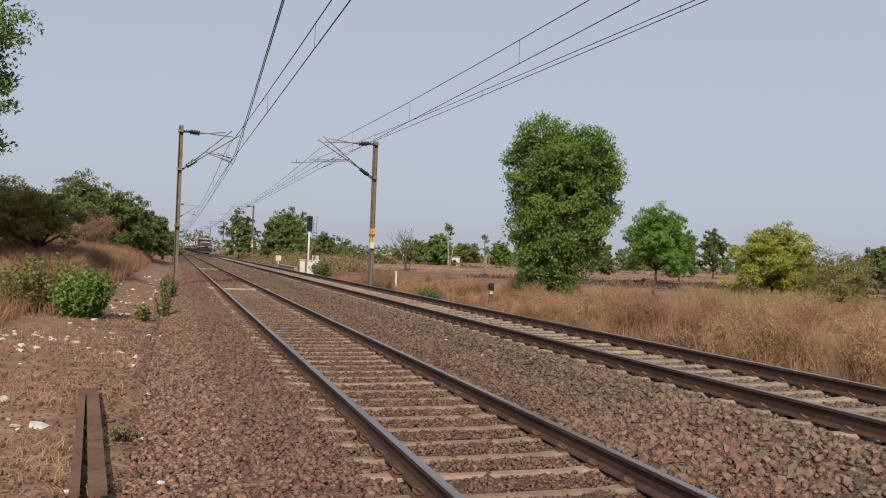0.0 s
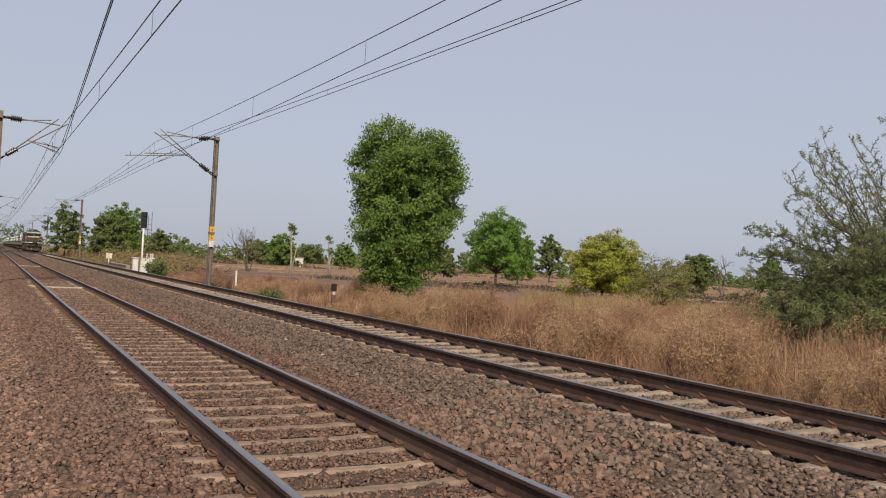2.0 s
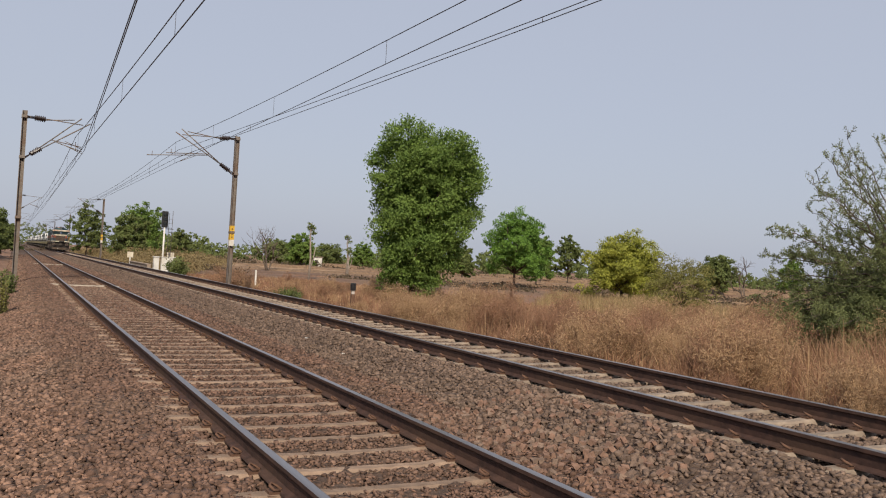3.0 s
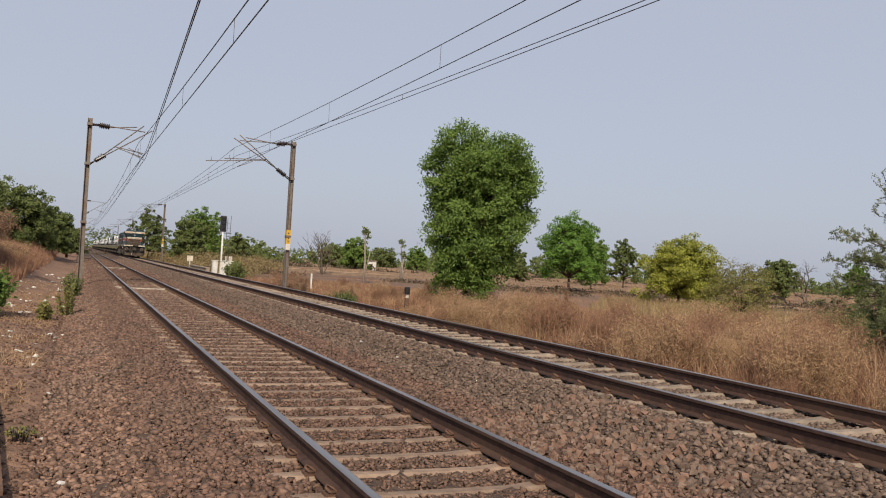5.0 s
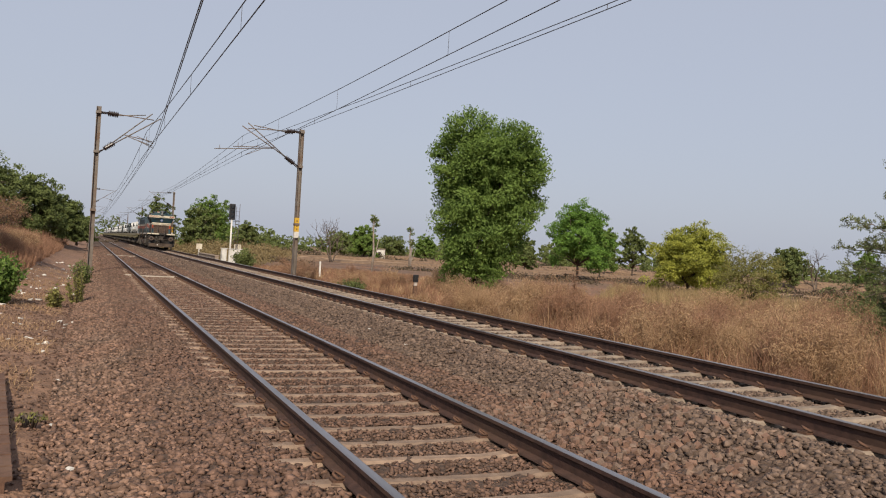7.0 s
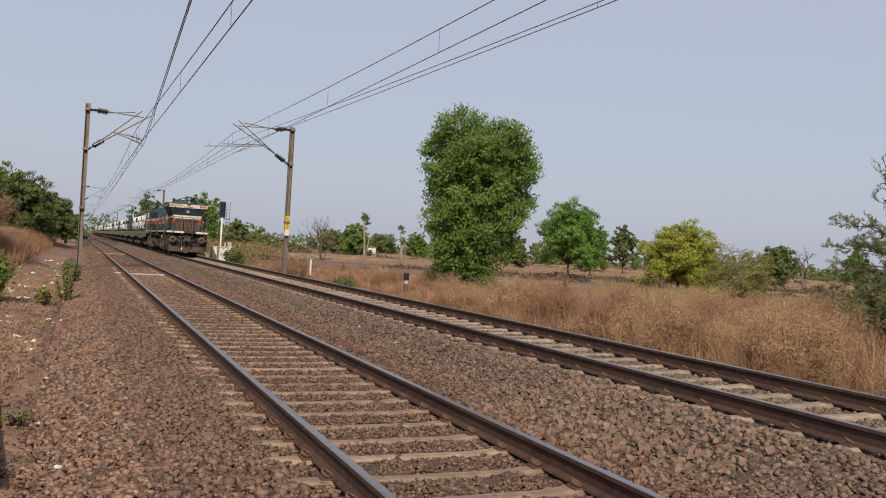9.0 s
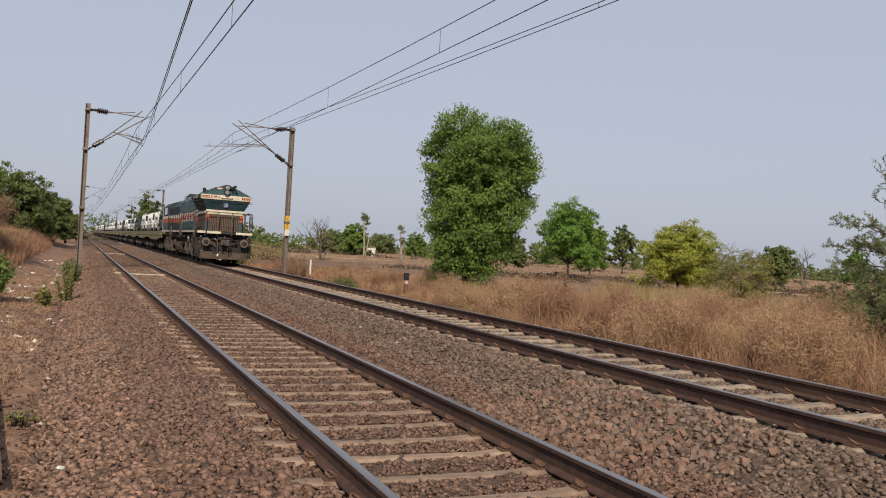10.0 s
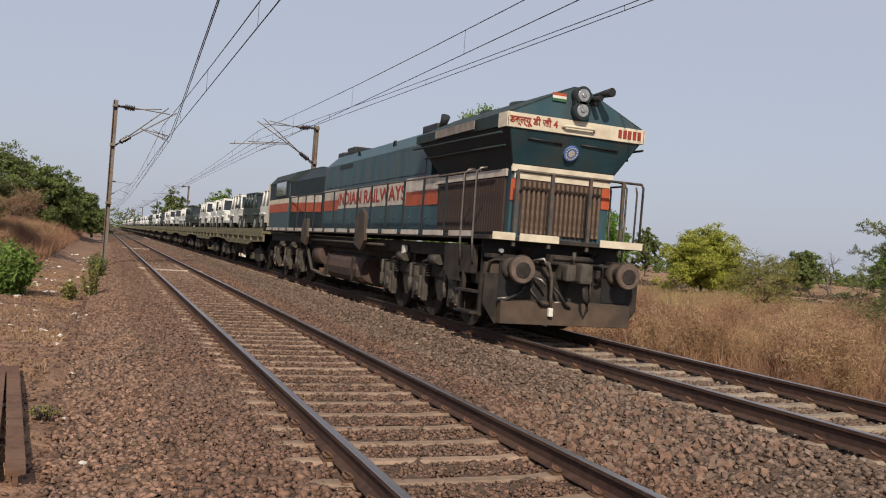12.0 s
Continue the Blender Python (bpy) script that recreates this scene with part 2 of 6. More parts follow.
def track(cx, z, sleeper_mat, label, phase):
    t = new("railway_track")
    t.location = (cx, 0, z)
    tagged(t, label, "railway track")
    for side in (-1, 1):
        bm = bmesh.new()
        rail_mesh(bm, side * GAUGE, 0, -60, 1500)
        part("rail", bm, [M_RAIL, M_POLISH], t, "rusty steel rail with a polished running surface")
    first = part("sleeper", sleeper_bm(), sleeper_mat, t)
    first.matrix_basis = pose(0, phase - 4 * PITCH, -0.172)
    clip = None
    r = random.Random(cx)
    for i in range(-3, 76 if sleeper_mat == M_SLEEPER else 240):
        y = phase + i * PITCH
        again(first, pose(r.uniform(-0.02, 0.02), y + r.uniform(-0.015, 0.015), -0.172 + r.uniform(-0.006, 0.006), 0, 0, r.uniform(-0.6, 0.6)))
        if -1 < i < 70:
            for side in (-1, 1):
                for way in (-1, 1):
                    m = pose(side * GAUGE + way * 0.075, y, -0.165, 0, 0, 0 if way > 0 else 180)
                    if clip is None:
                        clip = part("rail_clip", clip_bm(), M_RUST, t, "rusty spring clip")
                        clip.matrix_basis = m
                    else:
                        again(clip, m)
    return t


def pale_sleeper(t, y):
    s = part("sleeper", sleeper_bm(), M_SLEEPER_N, t, "pale newer concrete sleeper")
    s.matrix_basis = pose(0, y, -0.135)


near_track = track(X1, 0, M_SLEEPER, "near railway track with dusty brown concrete sleepers", 0.5)
pale_sleeper(near_track, 38.1)
pale_sleeper(near_track, 73.5)
far_track = track(X2, Z2, M_SLEEPER_F, "second railway track on pale concrete sleepers", 0.31)


# ---- overhead line ----
def wire(bm, pts, r=0.007):
    tube(bm, pts, r, 4)


def overhead(name, label, contact, catenary_rise, sag, droppers, every, r=0.012, span=71.7, spans=6, mast_y=43.3):
    """One contact wire, its catenary and droppers; contact(y) gives x and z."""
    thing = new(name)
    tagged(thing, label, "overhead wire")
    con, cat = bmesh.new(), bmesh.new()
    ys = [mast_y - span + k * span / 12 for k in range(12 * spans + 1)]

    def top(y):
        u = ((y - mast_y) / span) % 1.0
        x, z = contact(y)
        return x, z + catenary_rise - sag * 4 * u * (1 - u)
    wire(con, [(contact(y)[0], y, contact(y)[1]) for y in ys], r)
    wire(cat, [(top(y)[0], y, top(y)[1]) for y in ys], r)
    part("contact_wire", con, M_WIRE, thing)
    part("catenary_wire", cat, M_WIRE, thing)
    y = droppers
    while y < mast_y + span * 2:
        bm = bmesh.new()
        wire(bm, [(contact(y)[0], y, contact(y)[1]), (top(y)[0], y, top(y)[1])], 0.006)
        part("dropper", bm, M_WIRE, thing)
        y += every
    return thing


overhead("overhead_line", "contact wire and catenary above the near track", lambda y: (lerp(y, [13, 43, 300], [2.5, 2.3, 2.6]), 5.6), 1.03, 0.57, 16.55, 8.32)
overhead("overhead_line", "second pair of wires above the near track, running closer together", lambda y: (lerp(y, [-29, 15, 43, 115, 400], [0.1, 1.68, 2.7, 2.9, 2.6]), lerp(y, [15, 43, 115], [6.05, 6.0, 5.7])), 0.36, 0.26, 13.6, 9.1)
overhead("overhead_line", "contact wire and catenary above the far track", lambda y: (lerp(y, [13, 43, 300], [7.0, 6.9, 7.1]), Z2 + 5.6), 1.06, 0.58, 16.92, 8.85)
overhead("overhead_line", "second pair of wires above the far track, running closer together", lambda y: (lerp(y, [-29, 12.4, 17.3, 22.6, 31, 43, 115, 400], [10.3, 8.52, 8.28, 8.05, 7.62, 7.0, 6.8, 7.05]), Z2 + 5.9 + lerp(y, [43, 115], [0, -0.3])), 0.36, 0.27, 13.06, 9.1)


def insulator(bm, a, b):
    a, b = Vector(a), Vector(b)
    tube(bm, [a.lerp(b, k / 12) for k in range(13)], [0.045 if k % 2 == 0 else 0.12 for k in range(13)], 10)


def mast(x, y, z0, z1, side, ztop, zlow, tipx, label, painted=False, double=False):
    """A steel mast with cantilever arms over the track; side is +1 when the track is on its +x side."""
    t = new("overhead_mast")
    t.location = (x, y, 0)
    tagged(t, label, "overhead mast", group="overhead line masts")
    bm = bmesh.new()
    prism(bm, [(-0.107, -0.14), (-0.083, -0.14), (-0.083, -0.008), (0.083, -0.008), (0.083, -0.14), (0.107, -0.14), (0.107, 0.14), (0.083, 0.14), (0.083, 0.008), (-0.083, 0.008), (-0.083, 0.14), (-0.107, 0.14)], z0, z1, "z")
    part("post", bm, M_MAST, t)
    bm = bmesh.new()
    box(bm, -0.3, 0.3, -0.35, 0.35, z0 - 0.6, z0 + 0.12, 0.03)
    part("foundation", bm, M_SLEEPER, t, "concrete foundation block")
    for zz in (ztop, zlow, 2.6):
        bm = bmesh.new()
        box(bm, -0.13, 0.13, -0.17, 0.17, zz - 0.06, zz + 0.06, 0.01)
        part("bracket", bm, M_MAST, t)
    tx = tipx - x
    for k, dy in enumerate((-0.22, 0.22) if double else (0.0,)):
        o = -0.35 * side * k
        d = 0.25 * k
        bm = bmesh.new()
        rod(bm, (side * 0.1, dy, ztop), (side * 0.4, dy, ztop), 0.03)
        insulator(bm, (side * 0.4, dy, ztop), (side * 0.85, dy, ztop - 0.03))
        part("insulator", bm, M_INSUL, t, "dark ribbed porcelain insulator")
        bm = bmesh.new()
        rod(bm, (side * 0.85, dy, ztop - 0.03), (tx + o, dy, ztop - 0.12 + d), 0.022)
        part("stay_tube", bm, M_MAST, t)
        bm = bmesh.new()
        lo, hi = Vector((side * 0.12, dy, zlow)), Vector((tx + o + side * 0.3, dy, ztop - 0.02 + d))
        rod(bm, lo, lo.lerp(hi, 0.09), 0.03)
        insulator(bm, lo.lerp(hi, 0.08), lo.lerp(hi, 0.24))
        part("insulator", bm, M_INSUL, t, "dark ribbed porcelain insulator")
        bm = bmesh.new()
        rod(bm, lo.lerp(hi, 0.22), hi, 0.026)
        part("bracket_tube", bm, M_MAST, t)
        bm = bmesh.new()
        mid = lo.lerp(hi, 0.45)
        reach = tx + side * (1.6 if side < 0 else 0.0) * (1 - 0.6 * k)
        zr = (6.1 if side < 0 else 5.78) + d
        rod(bm, mid, (reach, dy, zr), 0.02)
        rod(bm, (reach - side * 0.25, dy, zr), (reach - side * 0.25, dy, zr + 0.22), 0.014)
        rod(bm, (tx - side * 0.7, dy, zr + 0.2), (tx + side * 0.05, dy, 5.68 + (Z2 if side < 0 else 0) + d), 0.014)
        part("steady_arm", bm, M_MAST, t)
    if painted:
        bm = bmesh.new()
        box(bm, -0.112, 0.112, -0.146, 0.146, 2.22, 2.94)
        part("number_band", bm, M_YELLOW, t, "yellow painted band with black marks")
        bm = bmesh.new()
        box(bm, -0.112, 0.112, -0.146, 0.146, 1.9, 2.216)
        part("white_band", bm, M_WHITE, t)
        bm = bmesh.new()
        for k in range(4):
            box(bm, -0.03, 0.03, -0.15, -0.1465, 2.32 + k * 0.14, 2.39 + k * 0.14)
        part("number_marks", bm, M_RUST, t)
    return t


for k in range(5):
    y = 42.0 + 71.7 * k
    mast(0.09, y, -0.75, 7.4, 1, 7.12, 5.3, 2.5, "weathered steel overhead mast with cantilever arms beside the near track", double=(k == 0))
for k in range(5):
    mast(9.9, 43.3 + 71.7 * k, -0.7, 7.55, -1, 7.4, 5.6, 7.1, "weathered steel mast with a yellow band beside the far track", painted=True, double=(k == 0))


# ---- the train ----
M_TEAL = mat("dark_teal_paint", (0.036, 0.092, 0.116), (0.026, 0.068, 0.088), 3.5, 0.48, c=(0.085, 0.08, 0.07), c_scale=2.2, c_amount=0.55, bump=0.05, bump_scale=20, spec=0.4, stretch=(1, 1, 0.3))
# soot on the cab's upper side; painted-in shade on the flare and recess
M_TEAL_D = mat("sooty_and_shaded_teal_paint", (0.016, 0.03, 0.038), (0.012, 0.02, 0.025), 4, 0.6, c=(0.035, 0.03, 0.026), c_scale=2, c_amount=0.5)
M_ROOF = mat("sooty_roof_paint", (0.022, 0.045, 0.05), (0.018, 0.03, 0.032), 4, 0.7, c=(0.04, 0.034, 0.028), c_scale=1.5, c_amount=0.7)
M_ORANGE = mat("orange_stripe_paint", (0.5, 0.105, 0.045), (0.4, 0.08, 0.035), 4, 0.5, c=(0.2, 0.06, 0.03), c_scale=2.2, c_amount=0.5)
M_CREAM = mat("cream_paint", (0.72, 0.66, 0.53), (0.64, 0.57, 0.45), 5, 0.55, c=(0.42, 0.33, 0.24), c_scale=3, c_amount=0.5)
M_GREY_W = mat("dusty_white_stripe_paint", (0.62, 0.57, 0.52), (0.52, 0.46, 0.41), 5, 0.6, c=(0.33, 0.25, 0.2), c_scale=3, c_amount=0.6)
M_GRILLE = mat("brown_dusty_grille", (0.06, 0.038, 0.033), (0.038, 0.025, 0.023), 12, 0.8, c=(0.09, 0.06, 0.048), c_scale=3, c_amount=0.5)
M_GRILLE_P = mat("pale_rusty_slats", (0.19, 0.135, 0.1), (0.115, 0.078, 0.058), 10, 0.75, c=(0.075, 0.052, 0.042), c_scale=3, c_amount=0.5)
M_UNDER = mat("greasy_dusty_undergear", (0.036, 0.029, 0.026), (0.017, 0.015, 0.014), 9, 0.8, bump=0.3, bump_scale=30, c=(0.075, 0.057, 0.046), c_scale=3, c_amount=0.45)
M_UNDER_L = mat("dusty_grey_axle_box", (0.105, 0.087, 0.073), (0.05, 0.042, 0.036), 9, 0.8, bump=0.3, c=(0.07, 0.07, 0.06), c_scale=4)
M_BUFF = mat("worn_buffer_steel", (0.2, 0.145, 0.12), (0.13, 0.095, 0.08), 8, 0.7, metal=0.2, c=(0.1, 0.07, 0.055), c_scale=5)
M_GUARD = mat("rust_brown_guard_plate", (0.115, 0.08, 0.058), (0.07, 0.05, 0.038), 4, 0.75, c=(0.05, 0.04, 0.034), c_scale=1.8, c_amount=0.7, bump=0.15)
M_BOARD = mat("dusty_grey_board", (0.3, 0.265, 0.235), (0.2, 0.175, 0.155), 6, 0.8, c=(0.13, 0.11, 0.1), c_scale=2.5)
M_PLATE = mat("dusty_front_plate", (0.075, 0.06, 0.051), (0.04, 0.033, 0.029), 5, 0.75, c=(0.11, 0.072, 0.05), c_scale=2.5, c_amount=0.7, bump=0.15)
M_TANK = mat("rusty_fuel_tank", (0.105, 0.066, 0.052), (0.06, 0.04, 0.033), 6, 0.75, c=(0.055, 0.04, 0.034), c_scale=2)
M_STEEL = mat("worn_bare_steel", (0.3, 0.28, 0.26), (0.2, 0.185, 0.17), 12, 0.45, metal=0.7)
M_RAILING = mat("grey_handrail", (0.09, 0.085, 0.08), (0.06, 0.058, 0.055), 9, 0.55, c=(0.2, 0.12, 0.08), c_scale=5)
M_RED = mat("red_lettering", (0.33, 0.05, 0.03), (0.28, 0.04, 0.025), 9, 0.6)
M_BLUE = mat("pale_blue_enamel", (0.12, 0.24, 0.6), (0.1, 0.2, 0.52), 9, 0.5)
M_GREEN_F = mat("green_enamel", (0.05, 0.16, 0.07), None, 9, 0.5)
M_LAMP = mat("headlight_reflector", (0.6, 0.6, 0.58), (0.42, 0.42, 0.41), 12, 0.22, metal=0.7)
M_GLASS_D = mat("dark_window_glass", (0.02, 0.025, 0.03), (0.016, 0.02, 0.024), 3, 0.08, spec=0.7)
# pale metallic pane imitates bright sky seen through the cab
M_GLASS_S = mat("pale_mirror_window_glass", (0.5, 0.54, 0.56), (0.45, 0.49, 0.51), 3, 0.06, metal=0.75, spec=0.7)
M_OLIVE = mat("olive_wagon_paint", (0.2, 0.19, 0.115), (0.14, 0.13, 0.08), 4, 0.75, c=(0.16, 0.11, 0.07), c_scale=1.5, c_amount=0.6)
M_CARW = mat("white_car_paint", (0.74, 0.74, 0.72), (0.66, 0.66, 0.64), 3, 0.3, spec=0.5)
M_CARD = mat("dark_green_car_paint", (0.03, 0.045, 0.04), None, 3, 0.3, spec=0.5)
M_CARG = mat("silver_car_paint", (0.45, 0.46, 0.47), None, 3, 0.3, metal=0.3)
M_TYRE = mat("black_tyre", (0.025, 0.024, 0.023), (0.035, 0.033, 0.031), 15, 0.85)


def put(parent, name, material, *shapes, label=""):
    """A part from several (function, arguments) shapes."""
    bm = bmesh.new()
    for f, *a in shapes:
        f(bm, *a)
    return part(name, bm, material, parent, label)


def letters(text, size, material, parent, m, name="lettering", label="", depth=0.006, bold=0.0):
    cu = bpy.data.curves.new(name, "FONT")
    cu.body, cu.size, cu.extrude, cu.offset = text, size, depth, bold
    cu.align_x, cu.align_y = "CENTER", "CENTER"
    tmp = bpy.data.objects.new("tmp", cu)
    me = bpy.data.meshes.new_from_object(tmp)
    bpy.data.objects.remove(tmp)
    me.materials.clear()
    me.materials.append(material)
    ob = new(name, me)
    ob.parent = parent
    ob.matrix_basis = m
    return tagged(ob, label)


def hull(bm, sections):
    """Skin over cross-sections, each a list of points in the same order."""
    rings = [[bm.verts.new(p) for p in s] for s in sections]
    k = len(rings[0])
    for a, b in zip(rings, rings[1:]):
        for i in range(k):
            bm.faces.new((a[i], a[(i + 1) % k], b[(i + 1) % k], b[i]))
    bm.faces.new(rings[0][::-1])
    bm.faces.new(rings[-1])
    bmesh.ops.recalc_face_normals(bm, faces=bm.faces[:])


def wheelset(parent, y, r):
    bm = bmesh.new()
    for s in (-1, 1):
        rod(bm, (s * 0.80, 0, 0), (s * 0.93, 0, 0), r, r, 24)
        rod(bm, (s * 0.77, 0, 0), (s * 0.8, 0, 0), r + 0.03, r + 0.03, 24)
        rod(bm, (s * 0.93, 0, 0), (s * 0.96, 0, 0), r * 0.45, r * 0.35, 12)
        for k in range(4):
            a = k * math.pi / 2
            rod(bm, (s * 0.93, math.cos(a) * r * 0.62, math.sin(a) * r * 0.62), (s * 0.94, math.cos(a) * r * 0.62, math.sin(a) * r * 0.62), 0.05, 0.05, 8)
    rod(bm, (-0.8, 0, 0), (0.8, 0, 0), 0.09)
    w = part("wheelset", bm, M_UNDER, parent, "steel wheelset with polished treads")
    w.location = (0, y, r)
    return w


def loco_bogie(parent, y0, axles):
    b = put(parent, "bogie_frame", M_UNDER, *[(box, s * 1.12 - 0.07, s * 1.12 + 0.07, y0 - 2.75, y0 + 2.75, 0.78, 1.02, 0.03) for s in (-1, 1)],
            *[(box, -1.05, 1.05, y0 + d - 0.15, y0 + d + 0.15, 0.6, 1.0) for d in (-2.6, -0.9, 0.9, 2.6)])
    for s in (-1, 1):
        for y in axles:
            put(parent, "axle_box", M_UNDER_L, (box, s * 1.2 - 0.1, s * 1.2 + 0.1, y - 0.17, y + 0.17, 0.38, 0.78, 0.03),
                (box, s * 1.22 - 0.05, s * 1.22 + 0.05, y - 0.3, y - 0.19, 0.3, 0.95, 0.01), (box, s * 1.22 - 0.05, s * 1.22 + 0.05, y + 0.19, y + 0.3, 0.3, 0.95, 0.01),
                (rod, (s * 1.24, y, 0.55), (s * 1.34, y, 0.55), 0.12, 0.1, 12), label="dusty grey cast axle box")
            put(parent, "suspension_spring", M_UNDER, *[(rod, (s * 1.2, y + d, 0.78 + k * 0.05), (s * 1.2, y + d, 0.81 + k * 0.05), 0.095, 0.095, 10) for d in (-0.42, 0.42) for k in range(5)])
            put(parent, "damper", M_UNDER_L, (rod, (s * 1.3, y + 0.36, 0.5), (s * 1.3, y + 0.36, 1.0), 0.035, 0.03), (rod, (s * 1.3, y + 0.36, 0.45), (s * 1.3, y + 0.36, 0.72), 0.05, 0.05))
        for d in (-0.93, 0.93):
            put(parent, "brake_casting", M_UNDER, (prism, [(y0 + d - 0.42, 1.25), (y0 + d + 0.42, 1.25), (y0 + d + 0.36, 0.8), (y0 + d + 0.1, 0.35), (y0 + d - 0.1, 0.35), (y0 + d - 0.36, 0.8)], s * 1.1 - 0.06, s * 1.1 + 0.16, "x"))
            put(parent, "brake_cylinder", M_UNDER_L, (rod, (s * 1.28, y0 + d - 0.2, 1.12), (s * 1.28, y0 + d + 0.28, 1.12), 0.1, 0.09, 10), (rod, (s * 1.28, y0 + d + 0.28, 1.12), (s * 1.26, y0 + d + 0.75, 1.05), 0.03))
    return b


def build_loco():
    t = new("locomotive")
    tagged(t, "dark teal diesel locomotive with orange and cream stripe, dusty undergear", "locomotive")
    # platform
    put(t, "platform", M_UNDER, (box, -1.45, 1.45, 0.32, 20.3, 1.53, 1.6, 0.01))
    for s in (-1, 1):
        for k in range(15):
            put(t, "platform_stripe", M_GREY_W, (box, s * 1.456 - 0.004, s * 1.456 + 0.004, 1.0 + k * 1.28, 2.0 + k * 1.28, 1.565, 1.66), label="dusty white edge stripe")
        put(t, "sole_bar", M_UNDER, (box, s * 1.2 - 0.03, s * 1.2 + 0.03, 1.0, 19.8, 1.2, 1.44))
        put(t, "pipe_run", M_UNDER_L, (rod, (s * 1.34, 5.9, 1.33), (s * 1.34, 13.4, 1.33), 0.035), label="long air pipe under the walkway")
    for a, b in ((-1.4, -1.0), (-0.92, -0.2), (0.58, 1.42)):
        put(t, "front_stripe", M_CREAM, (box, a, b, 0.308, 0.318, 1.54, 1.66), label="cream painted edge stripe")
    # long hood: lower body, flared radiator end, roof
    sec = lambda y, w, top, cap: [(-w, y, 1.6), (-w, y, top), (-w * 0.62, y, cap - 0.12), (-0.12, y, cap), (0.12, y, cap), (w * 0.62, y, cap - 0.12), (w, y, top), (w, y, 1.6)]
    put(t, "hood", M_TEAL, (hull, [sec(4.3, 0.99, 3.5, 3.98), sec(13.2, 0.99, 3.5, 3.98), sec(13.75, 0.8, 3.35, 3.9)]))
    # soffit shade of the recess is put into its dark teal
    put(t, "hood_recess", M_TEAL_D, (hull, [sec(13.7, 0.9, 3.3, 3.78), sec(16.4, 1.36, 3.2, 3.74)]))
    put(t, "radiator_body", M_TEAL, (hull, [[(-0.94, 0.72, 1.6), (-0.94, 0.72, 2.8), (0.94, 0.72, 2.8), (0.94, 0.72, 1.6)], [(-0.98, 4.3, 1.6), (-0.98, 4.3, 2.8), (0.98, 4.3, 2.8), (0.98, 4.3, 1.6)]]))
    front = [[(-0.95, 0.7, 2.72), (0.95, 0.7, 2.72), (0.98, 3.75, 2.72), (-0.98, 3.75, 2.72)], [(-1.24, 0.33, 3.34), (1.24, 0.33, 3.34), (1.3, 4.35, 3.45), (-1.3, 4.35, 3.45)]]
    # flare sides darker than the front panel: overhang shade painted in
    put(t, "radiator_flare", [M_TEAL_D], (hull, front), label="flared radiator housing, overhang shade put into its dark teal")
    put(t, "front_panel", M_TEAL, (hull, [[(-0.93, 0.69, 2.74), (0.93, 0.69, 2.74), (0.93, 0.74, 2.74), (-0.93, 0.74, 2.74)], [(-1.225, 0.318, 3.335), (1.225, 0.318, 3.335), (1.225, 0.38, 3.335), (-1.225, 0.38, 3.335)]]))
    for s in (-1, 1):
        put(t, "flare_rib", M_ROOF, *[(rod, (s * (1.0 + 0.17 * k), 0.75 - 0.18 * k, 2.9 + 0.17 * k), (s * (1.03 + 0.17 * k), 3.9 + 0.25 * k, 2.92 + 0.18 * k), 0.02, 0.02, 6) for k in range(3)])
    put(t, "radiator_roof", M_ROOF, (hull, [[(-1.27, 0.33, 3.36), (-1.27, 0.33, 3.58), (-0.1, 0.36, 4.13), (0.1, 0.36, 4.13), (1.27, 0.33, 3.58), (1.27, 0.33, 3.36)],
                                           [(-1.32, 4.4, 3.4), (-1.32, 4.4, 3.55), (-0.5, 4.4, 3.98), (0.5, 4.4, 3.98), (1.32, 4.4, 3.55), (1.32, 4.4, 3.4)]]))
    put(t, "gable", M_TEAL, (hull, [[(-1.22, 0.30, 3.57), (-0.09, 0.33, 4.11), (0.09, 0.33, 4.11), (1.22, 0.30, 3.57)], [(-1.22, 0.36, 3.57), (-0.09, 0.37, 4.11), (0.09, 0.37, 4.11), (1.22, 0.36, 3.57)]]))
    band = put(t, "number_board", M_CREAM, (box, -1.29, 1.29, 0.30, 0.36, 3.33, 3.575, 0.01), label="cream painted board with red lettering")
    for s in (-1, 1):
        put(band, "board_end", M_CREAM, (box, s * 1.285 - 0.015, s * 1.285 + 0.015, 0.3, 0.62, 3.335, 3.57))
        put(t, "side_board", M_BOARD, (box, s * 1.335 - 0.01, s * 1.335 + 0.01, 1.5, 3.3, 3.4, 3.55), label="dusty grey board")
    # lettering: the class in red, the running number as plain bars
    letters("डब्ल्यू डी जी 4", 0.155, M_RED, band, pose(-0.82, 0.298, 3.455, 90, 0, 0), label="red painted lettering", bold=0.004)
    put(band, "number_bars", M_RED, *[(box, 0.77 + 0.095 * k, 0.835 + 0.095 * k, 0.292, 0.30, 3.385, 3.525) for k in range(5)], label="red number marks")
    put(band, "grab_handle", M_CREAM, (tube, [(-0.3, 0.3, 3.43), (-0.26, 0.23, 3.45), (0.26, 0.23, 3.45), (0.3, 0.3, 3.43)], 0.022))
    put(t, "headlight_housing", M_TEAL_D, (rod, (-0.02, 0.38, 3.97), (-0.02, 0.17, 3.97), 0.15, 0.15, 18), (rod, (-0.02, 0.38, 3.72), (-0.02, 0.17, 3.72), 0.15, 0.15, 18), (box, -0.15, 0.11, 0.2, 0.4, 3.72, 3.97))
    for z in (3.97, 3.72):
        put(t, "headlight", M_LAMP, (rod, (-0.02, 0.19, z), (-0.02, 0.155, z), 0.118, 0.1, 18), (rod, (-0.02, 0.16, z), (-0.02, 0.14, z), 0.05, 0.03, 10), label="round chrome headlight")
